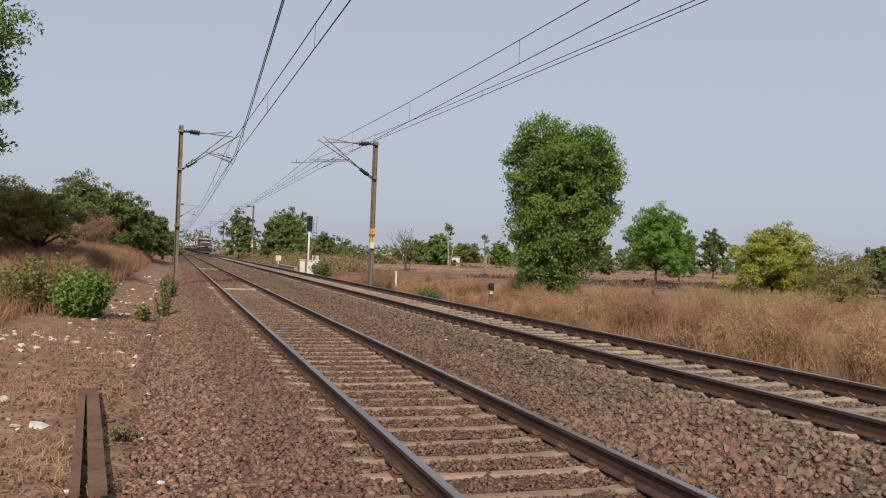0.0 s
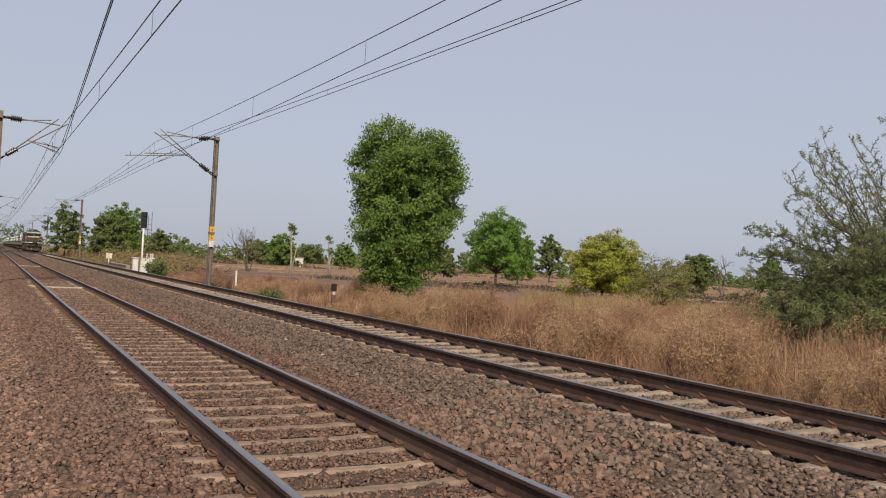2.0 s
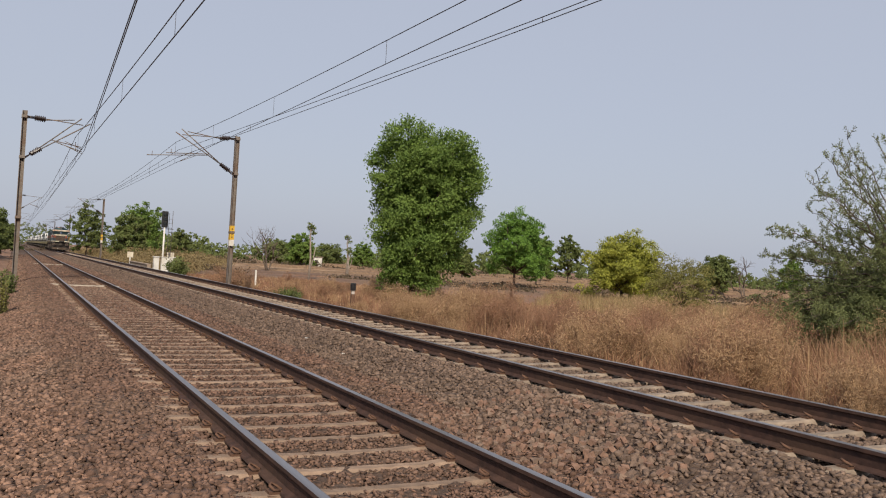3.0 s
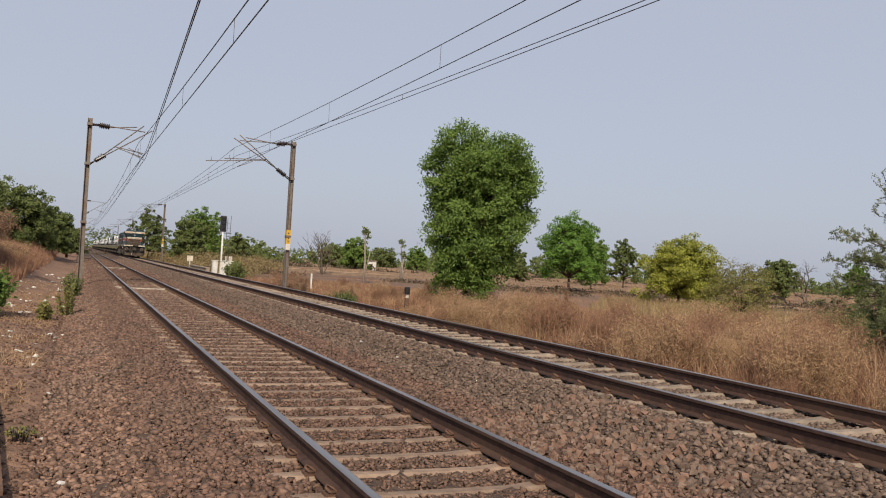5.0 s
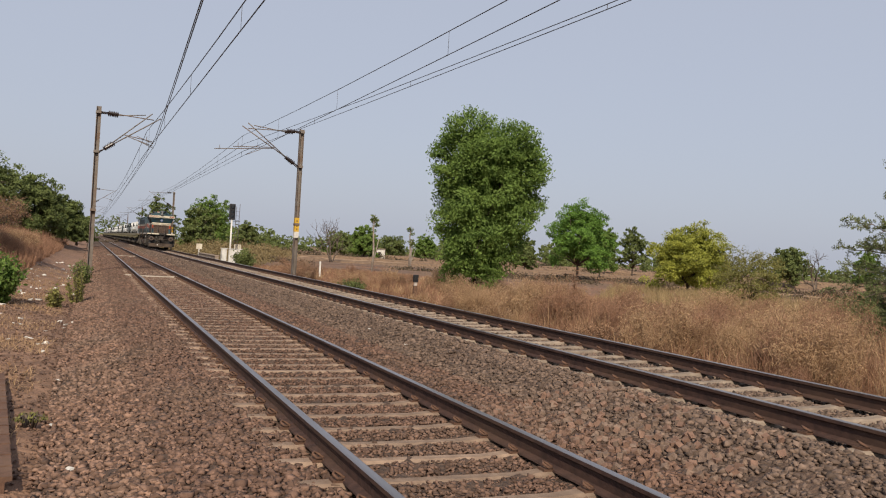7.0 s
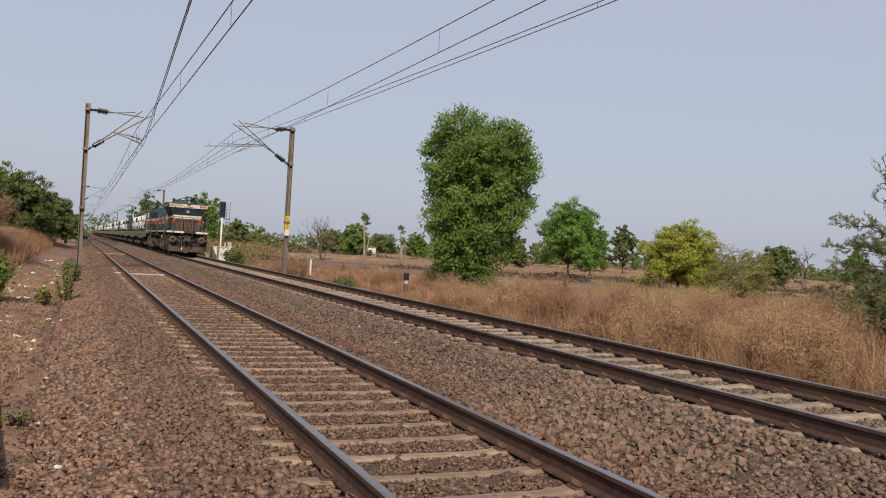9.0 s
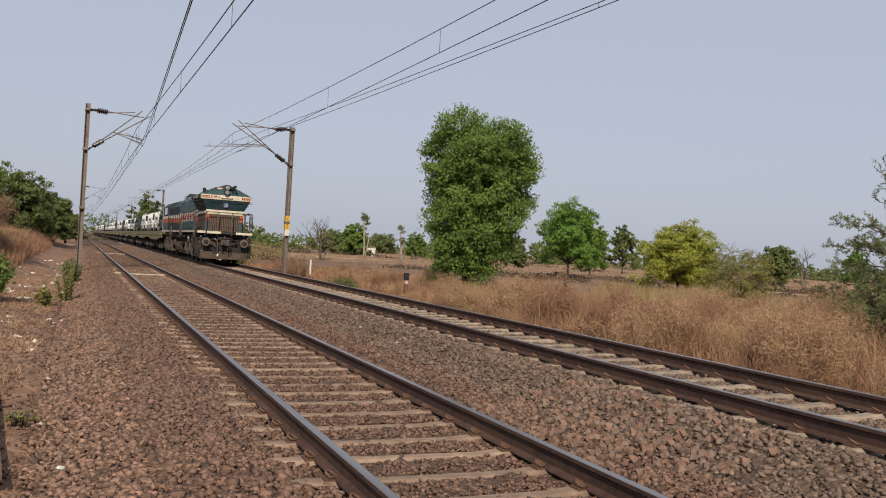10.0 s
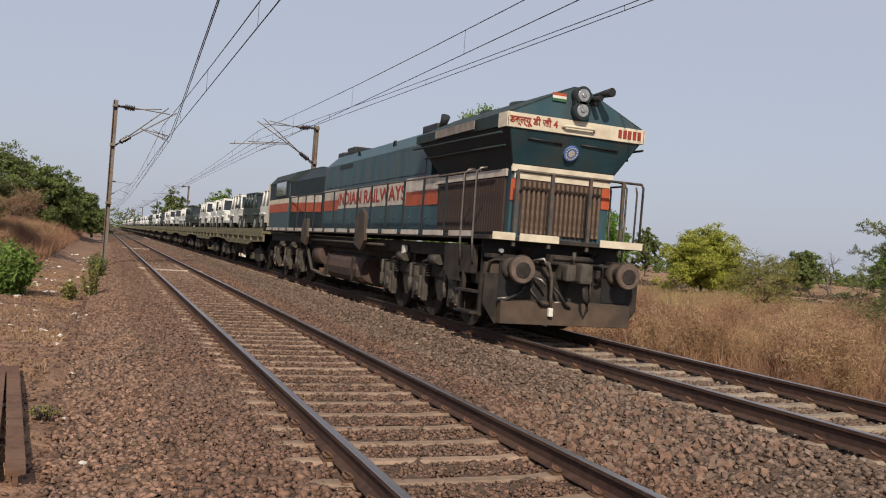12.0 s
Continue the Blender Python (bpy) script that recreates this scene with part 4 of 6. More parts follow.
def build_jeep(paint, label, nose):
    """A boxy off-road car: bonnet, upright cabin with open-looking windows, wheels."""
    v = new("jeep")
    tagged(v, label, "jeep", group="jeeps on the wagons")
    body = put(v, "body", paint, (hull, [[(-0.72, 0, 0.45), (-0.72, 0, 0.92), (0.72, 0, 0.92), (0.72, 0, 0.45)], [(-0.78, 0.2, 0.4), (-0.78, 0.2, 1.02), (0.78, 0.2, 1.02), (0.78, 0.2, 0.4)],
                                         [(-0.8, 1.15, 0.38), (-0.8, 1.15, 1.08), (0.8, 1.15, 1.08), (0.8, 1.15, 0.38)], [(-0.8, 3.5, 0.38), (-0.8, 3.5, 1.08), (0.8, 3.5, 1.08), (0.8, 3.5, 0.38)]]))
    cabin = put(v, "cabin", M_GLASS_D, (hull, [[(-0.74, 1.1, 1.06), (0.74, 1.1, 1.06), (0.74, 3.42, 1.06), (-0.74, 3.42, 1.06)], [(-0.68, 1.38, 1.72), (0.68, 1.38, 1.72), (0.68, 3.36, 1.72), (-0.68, 3.36, 1.72)]]), label="dark glazed cabin")
    put(cabin, "roof", paint, (box, -0.72, 0.72, 1.32, 3.42, 1.72, 1.8, 0.03))
    for s in (-1, 1):
        for y0, y1 in ((1.08, 1.36), (2.05, 2.08), (2.75, 2.75), (3.42, 3.36)):
            put(cabin, "pillar", paint, (tube, [(s * 0.75, y0, 1.06), (s * 0.69, y1, 1.74)], 0.045))
        for y in (0.28, 2.5):
            put(v, "wheel_arch", paint, (box, s * 0.82 - 0.05, s * 0.82 + 0.05, y, y + 0.83, 0.72, 0.8, 0.02))
        for y in (0.7, 2.9):
            wl = put(v, "wheel", M_TYRE, (rod, (s * 0.62, y, 0.34), (s * 0.84, y, 0.34), 0.34, 0.34, 18))
            put(wl, "rim", M_CARG, (rod, (s * 0.845, y, 0.34), (s * 0.855, y, 0.34), 0.2, 0.18, 14))
        put(v, "headlight", M_LAMP, (rod, (s * 0.52, -0.02, 0.78), (s * 0.52, 0.04, 0.78), 0.09, 0.09, 12))
        put(v, "mirror", M_BLACK, (box, s * 0.9 - 0.06, s * 0.9 + 0.06, 1.3, 1.36, 1.12, 1.28))
    put(v, "windscreen_frame", paint, (tube, [(-0.72, 1.09, 1.08), (0.72, 1.09, 1.08)], 0.05), (tube, [(-0.69, 1.36, 1.72), (0.69, 1.36, 1.72)], 0.05))
    put(v, "radiator_grille", M_BLACK, (box, -0.38, 0.38, -0.012, 0.01, 0.55, 0.86))
    put(v, "bumper", M_CARG if nose else M_BLACK, (box, -0.78, 0.78, -0.12, -0.02, 0.4, 0.54, 0.02))
    return v


loco, loco_wheels = build_loco()
WAGON_PITCH, FIRST_WAGON = 14.25, 20.85
wagons, jeeps = [build_wagon()], []
kinds = [build_jeep(M_CARW, "white boxy jeep parked on a flat wagon", True), build_jeep(M_CARD, "dark green boxy jeep parked on a flat wagon", False), build_jeep(M_CARG, "silver boxy jeep parked on a flat wagon", True)]
for k in range(1, 22):
    wagons.append(copy_thing(wagons[0], pose(X2, 300, Z2)))
used = [False] * 3
pick = random.Random(5)
for k in range(22):
    for j in range(3):
        kind = 1 if (k, j) == (0, 1) else pick.choice([0, 0, 0, 0, 0, 0, 2, 1]) if k else 0
        jeep = copy_thing(kinds[kind], pose(X2, 300, Z2)) if used[kind] else kinds[kind]
        used[kind] = True
        jeeps.append((jeep, FIRST_WAGON + k * WAGON_PITCH + 0.75 + j * 4.25 + pick.uniform(-0.3, 0.3), pick.uniform(-0.2, 0.2), pick.uniform(-4, 4)))


# ---- plants ----
M_LEAF = leaf_mat("fresh_green_leaves", (0.16, 0.235, 0.055), (0.105, 0.165, 0.04), 0.4)
M_LEAF_L = leaf_mat("light_green_leaves", (0.14, 0.25, 0.045), (0.09, 0.17, 0.035))
M_LEAF_Y = leaf_mat("yellow_green_leaves", (0.3, 0.31, 0.055), (0.21, 0.225, 0.045), 0.4)
M_LEAF_D = leaf_mat("dull_green_leaves", (0.15, 0.18, 0.06), (0.1, 0.128, 0.045))
M_LEAF_O = leaf_mat("olive_leaves", (0.215, 0.205, 0.065), (0.145, 0.14, 0.05))
M_LEAF_T = leaf_mat("grey_green_thorn_leaves", (0.19, 0.215, 0.09), (0.115, 0.135, 0.058), 0.4)
M_LEAF_B = leaf_mat("dry_brown_leaves", (0.27, 0.165, 0.1), (0.18, 0.11, 0.07), 0.2)
M_GRASS = leaf_mat("straw_grass", (0.42, 0.285, 0.165), (0.29, 0.19, 0.112), 0.35)
M_GRASS_O = leaf_mat("olive_dry_weeds", (0.33, 0.245, 0.125), (0.215, 0.16, 0.085), 0.3)
M_GRASS_R = leaf_mat("reddish_dry_weeds", (0.31, 0.178, 0.112), (0.2, 0.113, 0.073), 0.35)
M_BARK = mat("rough_bark", (0.115, 0.085, 0.065), (0.065, 0.05, 0.04), 12, 0.95, bump=0.6, bump_scale=25, stretch=(1, 1, 0.3))
M_PALEBARK = mat("pale_smooth_bark", (0.42, 0.36, 0.31), (0.27, 0.22, 0.18), 6, 0.9, c=(0.18, 0.14, 0.11), c_scale=1.5)
M_TWIG = mat("grey_dry_twigs", (0.17, 0.13, 0.105), (0.11, 0.085, 0.07), 10, 0.95)


def leaf_quads(centres, size, lift=0.6, slim=0.5, droop=0.3, seed=0, out=None):
    """Four-cornered leaves at points, turned at random, tilted upward by lift and facing outward along out."""
    r = np.random.default_rng(seed)
    n = len(centres)
    ax = r.normal(size=(n, 3))
    ax[:, 2] -= droop
    ax /= np.linalg.norm(ax, axis=1)[:, None]
    nn = r.normal(size=(n, 3)) * 0.8 + [0, 0, lift] + (0 if out is None else out)
    side = np.cross(ax, nn)
    side /= np.linalg.norm(side, axis=1)[:, None] + 1e-9
    s = size * r.uniform(0.6, 1.35, (n, 1))
    a, b = ax * s, side * s * slim
    v = np.stack([centres - a * 0.5, centres + b * 0.5, centres + a * 0.6, centres - b * 0.5], 1).reshape(-1, 3)
    return v, np.arange(4 * n).reshape(-1, 4)


def crown_points(blobs, clumps, per, spread, seed):
    """Leaf places in many small clumps, packed towards the outside of the given rounded masses."""
    r = np.random.default_rng(seed)
    w = np.array([b[3] * b[3] * b[4] for b in blobs])
    pick = r.choice(len(blobs), clumps, p=w / w.sum())
    d = r.normal(size=(clumps, 3))
    d /= np.linalg.norm(d, axis=1)[:, None]
    rad = r.uniform(0.2, 1, clumps) ** 0.4 * r.uniform(0.85, 1.05, clumps)
    bl = np.array(blobs)[pick]
    c = bl[:, :3] + d * rad[:, None] * np.stack([bl[:, 3], bl[:, 3], bl[:, 4]], 1)
    q = r.normal(size=(clumps * per, 3))
    q *= (r.uniform(size=(clumps * per, 1)) ** 0.42) / np.linalg.norm(q, axis=1)[:, None]
    p = np.repeat(c, per, 0) + q * 1.9 * spread * np.repeat(r.uniform(0.55, 1.25, (clumps, 1)), per, 0) * [1, 1, 0.7]
    return c, p


def limbs(bm, base, forks, r0, seed, bend=0.15):
    """Trunk and limbs: from the base to each fork through a shared stem."""
    r = random.Random(seed)
    base = Vector(base)
    mid = Vector((sum(f[0] for f in forks), sum(f[1] for f in forks), sum(f[2] for f in forks))) / len(forks)
    stem = base.lerp(mid, 0.32)
    stem.x += r.uniform(-bend, bend)
    tube(bm, [base - Vector((0, 0, 0.3)), base + Vector((0, 0, 0.1)), base.lerp(stem, 0.5) + Vector((r.uniform(-bend, bend), 0, 0)), stem], [r0 * 1.5, r0 * 1.15, r0, r0 * 0.85], 8)
    for f in forks:
        f = Vector(f)
        k = stem.lerp(f, 0.5) + Vector((r.uniform(-bend, bend) * 2, r.uniform(-bend, bend) * 2, r.uniform(0, bend) * 2))
        tube(bm, [stem, k, f], [r0 * 0.6, r0 * 0.36, r0 * 0.1], 5)


def tree(x, y, z, h, w, leaf, label, seed, clumps=260, per=30, size=0.17, shape="round", trunk=0.18, stem=0.12, name="tree", group=""):
    """A trunk with limbs under a crown of many leaves; shape sets the crown's masses."""
    r = random.Random(seed)
    t = new(name)
    t.location = (x, y, z)
    tagged(t, label, "bush" if "bush" in name else "tree", group)
    z0 = h * trunk
    blobs = []
    if shape == "tall":
        # a leaning column: its half-width and sideways shift at each height
        for k in range(26):
            u = (k + 0.5) / 26
            half = w / 2 * lerp(u, [0, 0.15, 0.35, 0.7, 0.9, 1.0], [0.42, 0.64, 0.86, 0.95, 1.0, 0.84])
            shift = w * lerp(u, [0, 0.4, 1], [0.0, 0.08, 0.1])
            a = k * 2.4
            rad = half * r.uniform(0.4, 0.56)
            blobs.append((shift * 0.9 + math.cos(a) * (half - rad), -shift * 0.44 + math.sin(a) * (half - rad), z0 + (h - z0) * (0.03 + 0.88 * u), rad * 1.02, (h - z0) * 0.125))
    else:
        # a dome of many unequal masses round a full core
        n = 16 if shape == "round" else 11
        for k in range(n):
            a, u = k * 2.4, (k + 0.5) / n
            rr = w / 2 * 0.78 * math.sqrt(max(0.05, 1 - (u * 1.05 - 0.3) ** 2 / 0.62)) * r.uniform(0.8, 1.1)
            blobs.append((math.cos(a) * rr, math.sin(a) * rr, z0 + (h - z0) * (0.08 + 0.8 * u), w * r.uniform(0.13, 0.22), (h - z0) * r.uniform(0.11, 0.18)))
        blobs.append((0, 0, z0 + (h - z0) * 0.48, w * 0.36, (h - z0) * 0.4))
    c, p = crown_points(blobs, clumps, per, w * 0.028 + 0.06, seed)
    c, p = c[c[:, 2] > z0 * 0.6], p[p[:, 2] > z0 * 0.5]
    away = p - [0, 0, h * 0.5]
    away /= np.linalg.norm(away, axis=1)[:, None] + 1e-6
    v, f = leaf_quads(p, size, seed=seed, out=away * 1.2)
    crown = arrays("crown", v, f, leaf)
    crown.parent = t
    bm = bmesh.new()
    limbs(bm, (0, 0, 0), [b[:3] for b in blobs], stem, seed)
    for q in c[:: max(1, len(c) // 60)]:
        bl = min(blobs, key=lambda b: (Vector(b[:3]) - Vector(q)).length)
        tube(bm, [bl[:3], (Vector(bl[:3]) + Vector(q)) / 2 + Vector((0, 0, 0.08)), q], [stem * 0.16, stem * 0.1, stem * 0.04], 4)
    part("trunk", bm, M_BARK, t)
    return t


def twigs(bm, p, d, length, r, depth, rnd, ends, spread=0.6, up=0.15, seg=4):
    """Forking branches; ends collects the places along the thin ones."""
    q = p + d * length * 0.5 + Vector((rnd.uniform(-1, 1), rnd.uniform(-1, 1), rnd.uniform(-1, 1))) * length * 0.08
    e = q + (d + Vector((rnd.uniform(-1, 1), rnd.uniform(-1, 1), rnd.uniform(-1, 1) + up)) * 0.25).normalized() * length * 0.5
    tube(bm, [p, q, e], [r, r * 0.8, r * 0.55], seg)
    if depth <= 1:
        ends += [q, e, (q + e) / 2, (p + q) / 2]
    if depth > 0:
        for k in range(rnd.choice((2, 3, 3))):
            nd = (d + Vector((rnd.gauss(0, 1), rnd.gauss(0, 1), rnd.gauss(0, 0.7) + up)) * spread).normalized()
            twigs(bm, e if k else q, nd, length * rnd.uniform(0.62, 0.82), r * 0.58, depth - 1, rnd, ends, spread, up, seg)


def branchy(name, category, label, x, y, z, starts, length, r0, depth, seed, leaf=None, size=0.05, per=8, bark=None, spread=0.6, up=0.15, jitter=0.1, slim=0.5):
    t = new(name)
    t.location = (x, y, z)
    tagged(t, label, category)
    rnd = random.Random(seed)
    bm, ends = bmesh.new(), []
    for d in starts:
        d = Vector(d).normalized()
        twigs(bm, Vector((d.x * 0.1, d.y * 0.1, -0.1)), d, length * rnd.uniform(0.85, 1.15), r0, depth, rnd, ends, spread, up)
    part("branchwork", bm, bark or M_TWIG, t)
    if leaf:
        c = np.array([list(e) for e in ends])
        g = np.random.default_rng(seed)
        p = np.repeat(c, per, 0) + g.normal(size=(len(c) * per, 3)) * jitter
        v, f = leaf_quads(p, size, seed=seed, slim=slim)
        arrays("foliage", v, f, leaf).parent = t
    return t


# trees of the field beyond the far track
tree(17.75, 38.1, -0.6, 9.2, 6.3, M_LEAF, "tall dense green tree standing in dry grass", 11, clumps=3000, per=42, size=0.14, shape="tall", trunk=0.07, stem=0.13)
tree(53.0, 84.8, -0.6, 9.3, 7.6, M_LEAF_L, "light green round tree in the field", 12, clumps=800, per=40, size=0.24, trunk=0.14, stem=0.16)
tree(60.9, 92.0, -0.6, 7.3, 5.0, M_LEAF, "smaller green tree beside the round one", 13, clumps=360, per=34, size=0.27)
tree(44.3, 54.2, -0.6, 5.9, 6.6, M_LEAF_Y, "yellow-green broad tree in the field", 14, clumps=950, per=44, size=0.17, trunk=0.02)
tree(34.2, 36.6, -0.6, 3.5, 4.2, M_LEAF_O, "thin yellowish bush among dry grass", 15, clumps=420, per=30, size=0.1, trunk=0.02, stem=0.04, name="bush")
tree(87.4, 121.9, -0.8, 9.0, 5.0, M_LEAF_D, "dark green tree at the field's far edge", 16, clumps=260, per=30, size=0.36)
tree(83.0, 124.0, -0.8, 8.0, 4.6, M_LEAF_D, "dark green tree at the field's far edge", 17, clumps=260, per=30, size=0.36)
for k, (x, y, h, w) in enumerate(((12.1, 169.6, 9.4, 7.6), (20.1, 158.7, 10.3, 8.6), (16.0, 139, 7.4, 6.6), (33.5, 197, 6.6, 5.6), (48.1, 152.6, 6.4, 5.6), (52.6, 182.6, 4.8, 7.0), (72.9, 207.6, 5.8, 8), (81.2, 204.5, 6.4, 6.5), (106.5, 105.7, 6, 5),
                                 (113.7, 112.5, 6.2, 7), (137, 116, 7.4, 5), (96, 112, 5.2, 6), (62, 196, 5.0, 6), (23.5, 176, 8.5, 7), (64, 118, 5.0, 4))):
    tree(x, y, -0.6 if k != 13 else 0, h + 0.6, w, (M_LEAF_D, M_LEAF, M_LEAF_D)[k % 3], "green tree far along the line", 30 + k, clumps=300, per=30, size=0.38, trunk=0.07, group="far trees")
# trees on the bank beside the near track
tree(-10.0, 34.5, 0.5, 11.6, 8.2, M_LEAF, "tall green tree on the bank", 51, clumps=1300, per=40, size=0.18, shape="tall", trunk=0.12)
for x, y, h, w, sd in ((-6.0, 41.5, 3.5, 3.8, 52), (-8.6, 44, 4.3, 4.4, 58), (-11.5, 42, 4.4, 4.6, 59)):
    tree(x, y, 0.6, h, w, M_LEAF_O, "olive green tree with bare lower trunk", sd, clumps=420, per=30, size=0.13, trunk=0.28)
for x, y, z, h, w, sd in ((-8.2, 85, 0.8, 7.6, 7.6, 53), (-4.9, 88, 0.7, 6.4, 6.0, 54), (-2.7, 97, 0.5, 5.0, 4.6, 55), (-12.6, 80, 0.8, 5.6, 7.0, 56), (-1.4, 112, 0.2, 3.9, 4.6, 60), (-2.2, 150, 0.2, 4.6, 6.0, 57)):
    tree(x, y, z, h, w, M_LEAF_D, "broad green tree on the bank", sd, clumps=560, per=34, size=0.24, trunk=0.05, group="trees on the bank")
up_fan = [(math.cos(a), math.sin(a), s) for a, s in ((0.2, 1.4), (1.5, 1.0), (2.7, 1.3), (3.8, 0.9), (5.1, 1.2), (0.9, 2.2))]
branchy("grey_tree", "tree", "grey leafless thorny tree on the bank", -5.9, 62, 0.9, up_fan, 1.15, 0.06, 4, 61, M_LEAF_B, 0.07, 6, spread=0.75)
branchy("bare_tree", "tree", "bare grey tree in the field", 29.1, 106, -0.6, [(0, 0, 1), (0.4, 0.2, 1), (-0.4, 0.1, 1)], 2.1, 0.13, 4, 62, spread=0.55)
branchy("bare_tree", "tree", "bare grey tree in the field", 73, 68.4, -0.6, [(0, 0, 1), (0.2, 0.1, 1)], 2.0, 0.14, 4, 63, spread=0.6)
# thorn tree with long arching branches
def thorn_tree(x, y, z, h, w, seed, strands):
    """Arching boughs from a short trunk, each a zigzag spray of side twigs set with leaf tufts."""
    t = new("thorn_tree")
    t.location = (x, y, z)
    tagged(t, "sprawling grey-green thorn tree with arching feathery branches", "tree")
    r = random.Random(seed)
    trunk, boughs, pts = bmesh.new(), bmesh.new(), []
    crotch = Vector((0, 0, h * 0.14))
    tube(trunk, [(0, 0, -0.2), (0.06, 0, h * 0.07), crotch], [0.2, 0.16, 0.13], 8)
    part("trunk", trunk, M_BARK, t)
    for k in range(strands):
        a, u = k * 2.399963, ((k + 0.5) / strands) ** 1.1
        if u > 0.5 and r.random() < 0.5:
            continue
        reach = w / 2 * math.sqrt(max(0.05, 1 - (u - 0.1) ** 2 / 1.05)) * r.uniform(0.62, 1.02)
        tip = Vector((math.cos(a) * reach, math.sin(a) * reach, h * (0.04 + 0.96 * u) * r.uniform(0.92, 1.06)))
        knee = crotch.lerp(tip, 0.5) + Vector((0, 0, 0.28 * reach * (1.1 - u)))
        line = [crotch.lerp(knee, v).lerp(knee.lerp(tip, v), v) for v in np.linspace(0, 1, 17)]
        line = [q + Vector((r.gauss(0, 1), r.gauss(0, 1), r.gauss(0, 0.8))) * 0.055 for q in line]
        tube(boughs, line, [0.05 - 0.0027 * i for i in range(17)], 4)
        for i in range(4, 17):
            d = (line[i] - line[i - 1]).normalized()
            for side in (-1, 1):
                out = (d * 0.7 + Vector((-d.y, d.x, 0)) * side * r.uniform(0.4, 1.1) + Vector((r.gauss(0, 0.3), r.gauss(0, 0.3), r.gauss(0.1, 0.4)))).normalized()
                n = r.uniform(0.35, 0.85) * (1.15 - 0.03 * i)
                m = line[i] + out * n * 0.5 + Vector((r.gauss(0, 0.05), r.gauss(0, 0.05), r.gauss(0.03, 0.05)))
                e = m + (out + Vector((r.gauss(0, 0.4), r.gauss(0, 0.4), r.gauss(0.05, 0.4)))).normalized() * n * 0.5
                tube(boughs, [line[i], m, e], [0.011, 0.008, 0.005], 3)
                pts += [line[i].lerp(m, v) for v in (0.35, 0.65, 0.95)] + [m.lerp(e, v) for v in (0.25, 0.5, 0.75, 1.0)]
                if u < 0.55 or r.random() < 0.4:
                    f = m + Vector((r.gauss(0, 1), r.gauss(0, 1), r.gauss(0.1, 0.8))).normalized() * n * 0.55
                    tube(boughs, [m, f], [0.007, 0.004], 3)
                    pts += [m.lerp(f, v) for v in (0.3, 0.6, 0.85, 1.0)]
    part("branchwork", boughs, M_TWIG, t)
    c = np.array([list(q) for q in pts])
    g = np.random.default_rng(seed)
    per = np.where(c[:, 2] < h * 0.56, 10, 6)
    p = np.repeat(c, per, 0) + g.normal(size=(per.sum(), 3)) * 0.028
    v, f = leaf_quads(p, 0.058, seed=seed, slim=0.38, droop=-0.1)
    arrays("foliage", v, f, M_LEAF_T).parent = t
    return t


thorn_tree(23.1, 14.0, -0.55, 6.9, 10.6, 64, 220)
low = [(math.cos(a), math.sin(a), s) for a, s in zip(np.linspace(0, 6.0, 14), (0.3, 0.7, 0.2, 0.5, 0.9, 0.25, 0.6, 0.35, 0.8, 0.2, 0.5, 0.3, 0.7, 0.4))]
for x, y, l, sd in ((20.2, 14.6, 1.05, 65), (21.4, 12.2, 1.2, 66)):
    branchy("thorn_bush", "bush", "dense low thorn bush with pale twigs", x, y, -0.5, low, l, 0.03, 4, sd, M_LEAF_T, 0.07, 20, M_TWIG, 0.6, 0.2, 0.06, 0.35)
for k, (x, y, l) in enumerate(((12.9, 15.5, 0.34), (13.6, 13.2, 0.36), (14.8, 17.5, 0.42), (12.5, 18.6, 0.3), (13.8, 22.5, 0.4), (15.5, 13.8, 0.42), (16.8, 20.5, 0.45), (14.6, 27.0, 0.36), (19.5, 26.5, 0.45), (17.5, 16.2, 0.42), (13.3, 58.5, 0.62), (14.8, 61, 0.55), (12.4, 52, 0.4), (17.4, 48, 0.45), (18.6, 38.6, 0.42), (16.4, 37.2, 0.4), (21.5, 44, 0.45))):
    branchy("dry_shrub", "bush", "leafless grey-brown dry shrub", x, y, -0.6, low[::2], l, 0.02, 4, 70 + k, M_LEAF_B, 0.05, 3, spread=0.6, up=0.25)


def leafy_bush(x, y, z, h, w, leaf, label, seed, n, size):
    t = new("bush")
    t.location = (x, y, z)
    tagged(t, label, "bush")
    r = random.Random(seed)
    bm, pts = bmesh.new(), []
    for k in range(n):
        a, o = r.uniform(0, 6.28), r.uniform(0.1, 1) ** 0.7 * w / 2
        tip = Vector((math.cos(a) * o, math.sin(a) * o, h * r.uniform(0.55, 1.0) * (1 - 0.35 * o / (w / 2))))
        root = Vector((tip.x * 0.25, tip.y * 0.25, -0.1))
        tube(bm, [root, root.lerp(tip, 0.5) + Vector((0, 0, 0.1)), tip], [0.016, 0.012, 0.005], 4)
        pts += [list(root.lerp(tip, u)) for u in np.linspace(0.2, 1, 14)]
    part("stalk", bm, M_TWIG, t)
    c = np.array(pts)
    p = np.repeat(c, 5, 0) + np.random.default_rng(seed).normal(size=(len(c) * 5, 3)) * size * 0.6
    v, f = leaf_quads(p[p[:, 2] > 0.02], size, lift=1.0, slim=0.6, seed=seed)
    arrays("foliage", v, f, leaf).parent = t
    return t


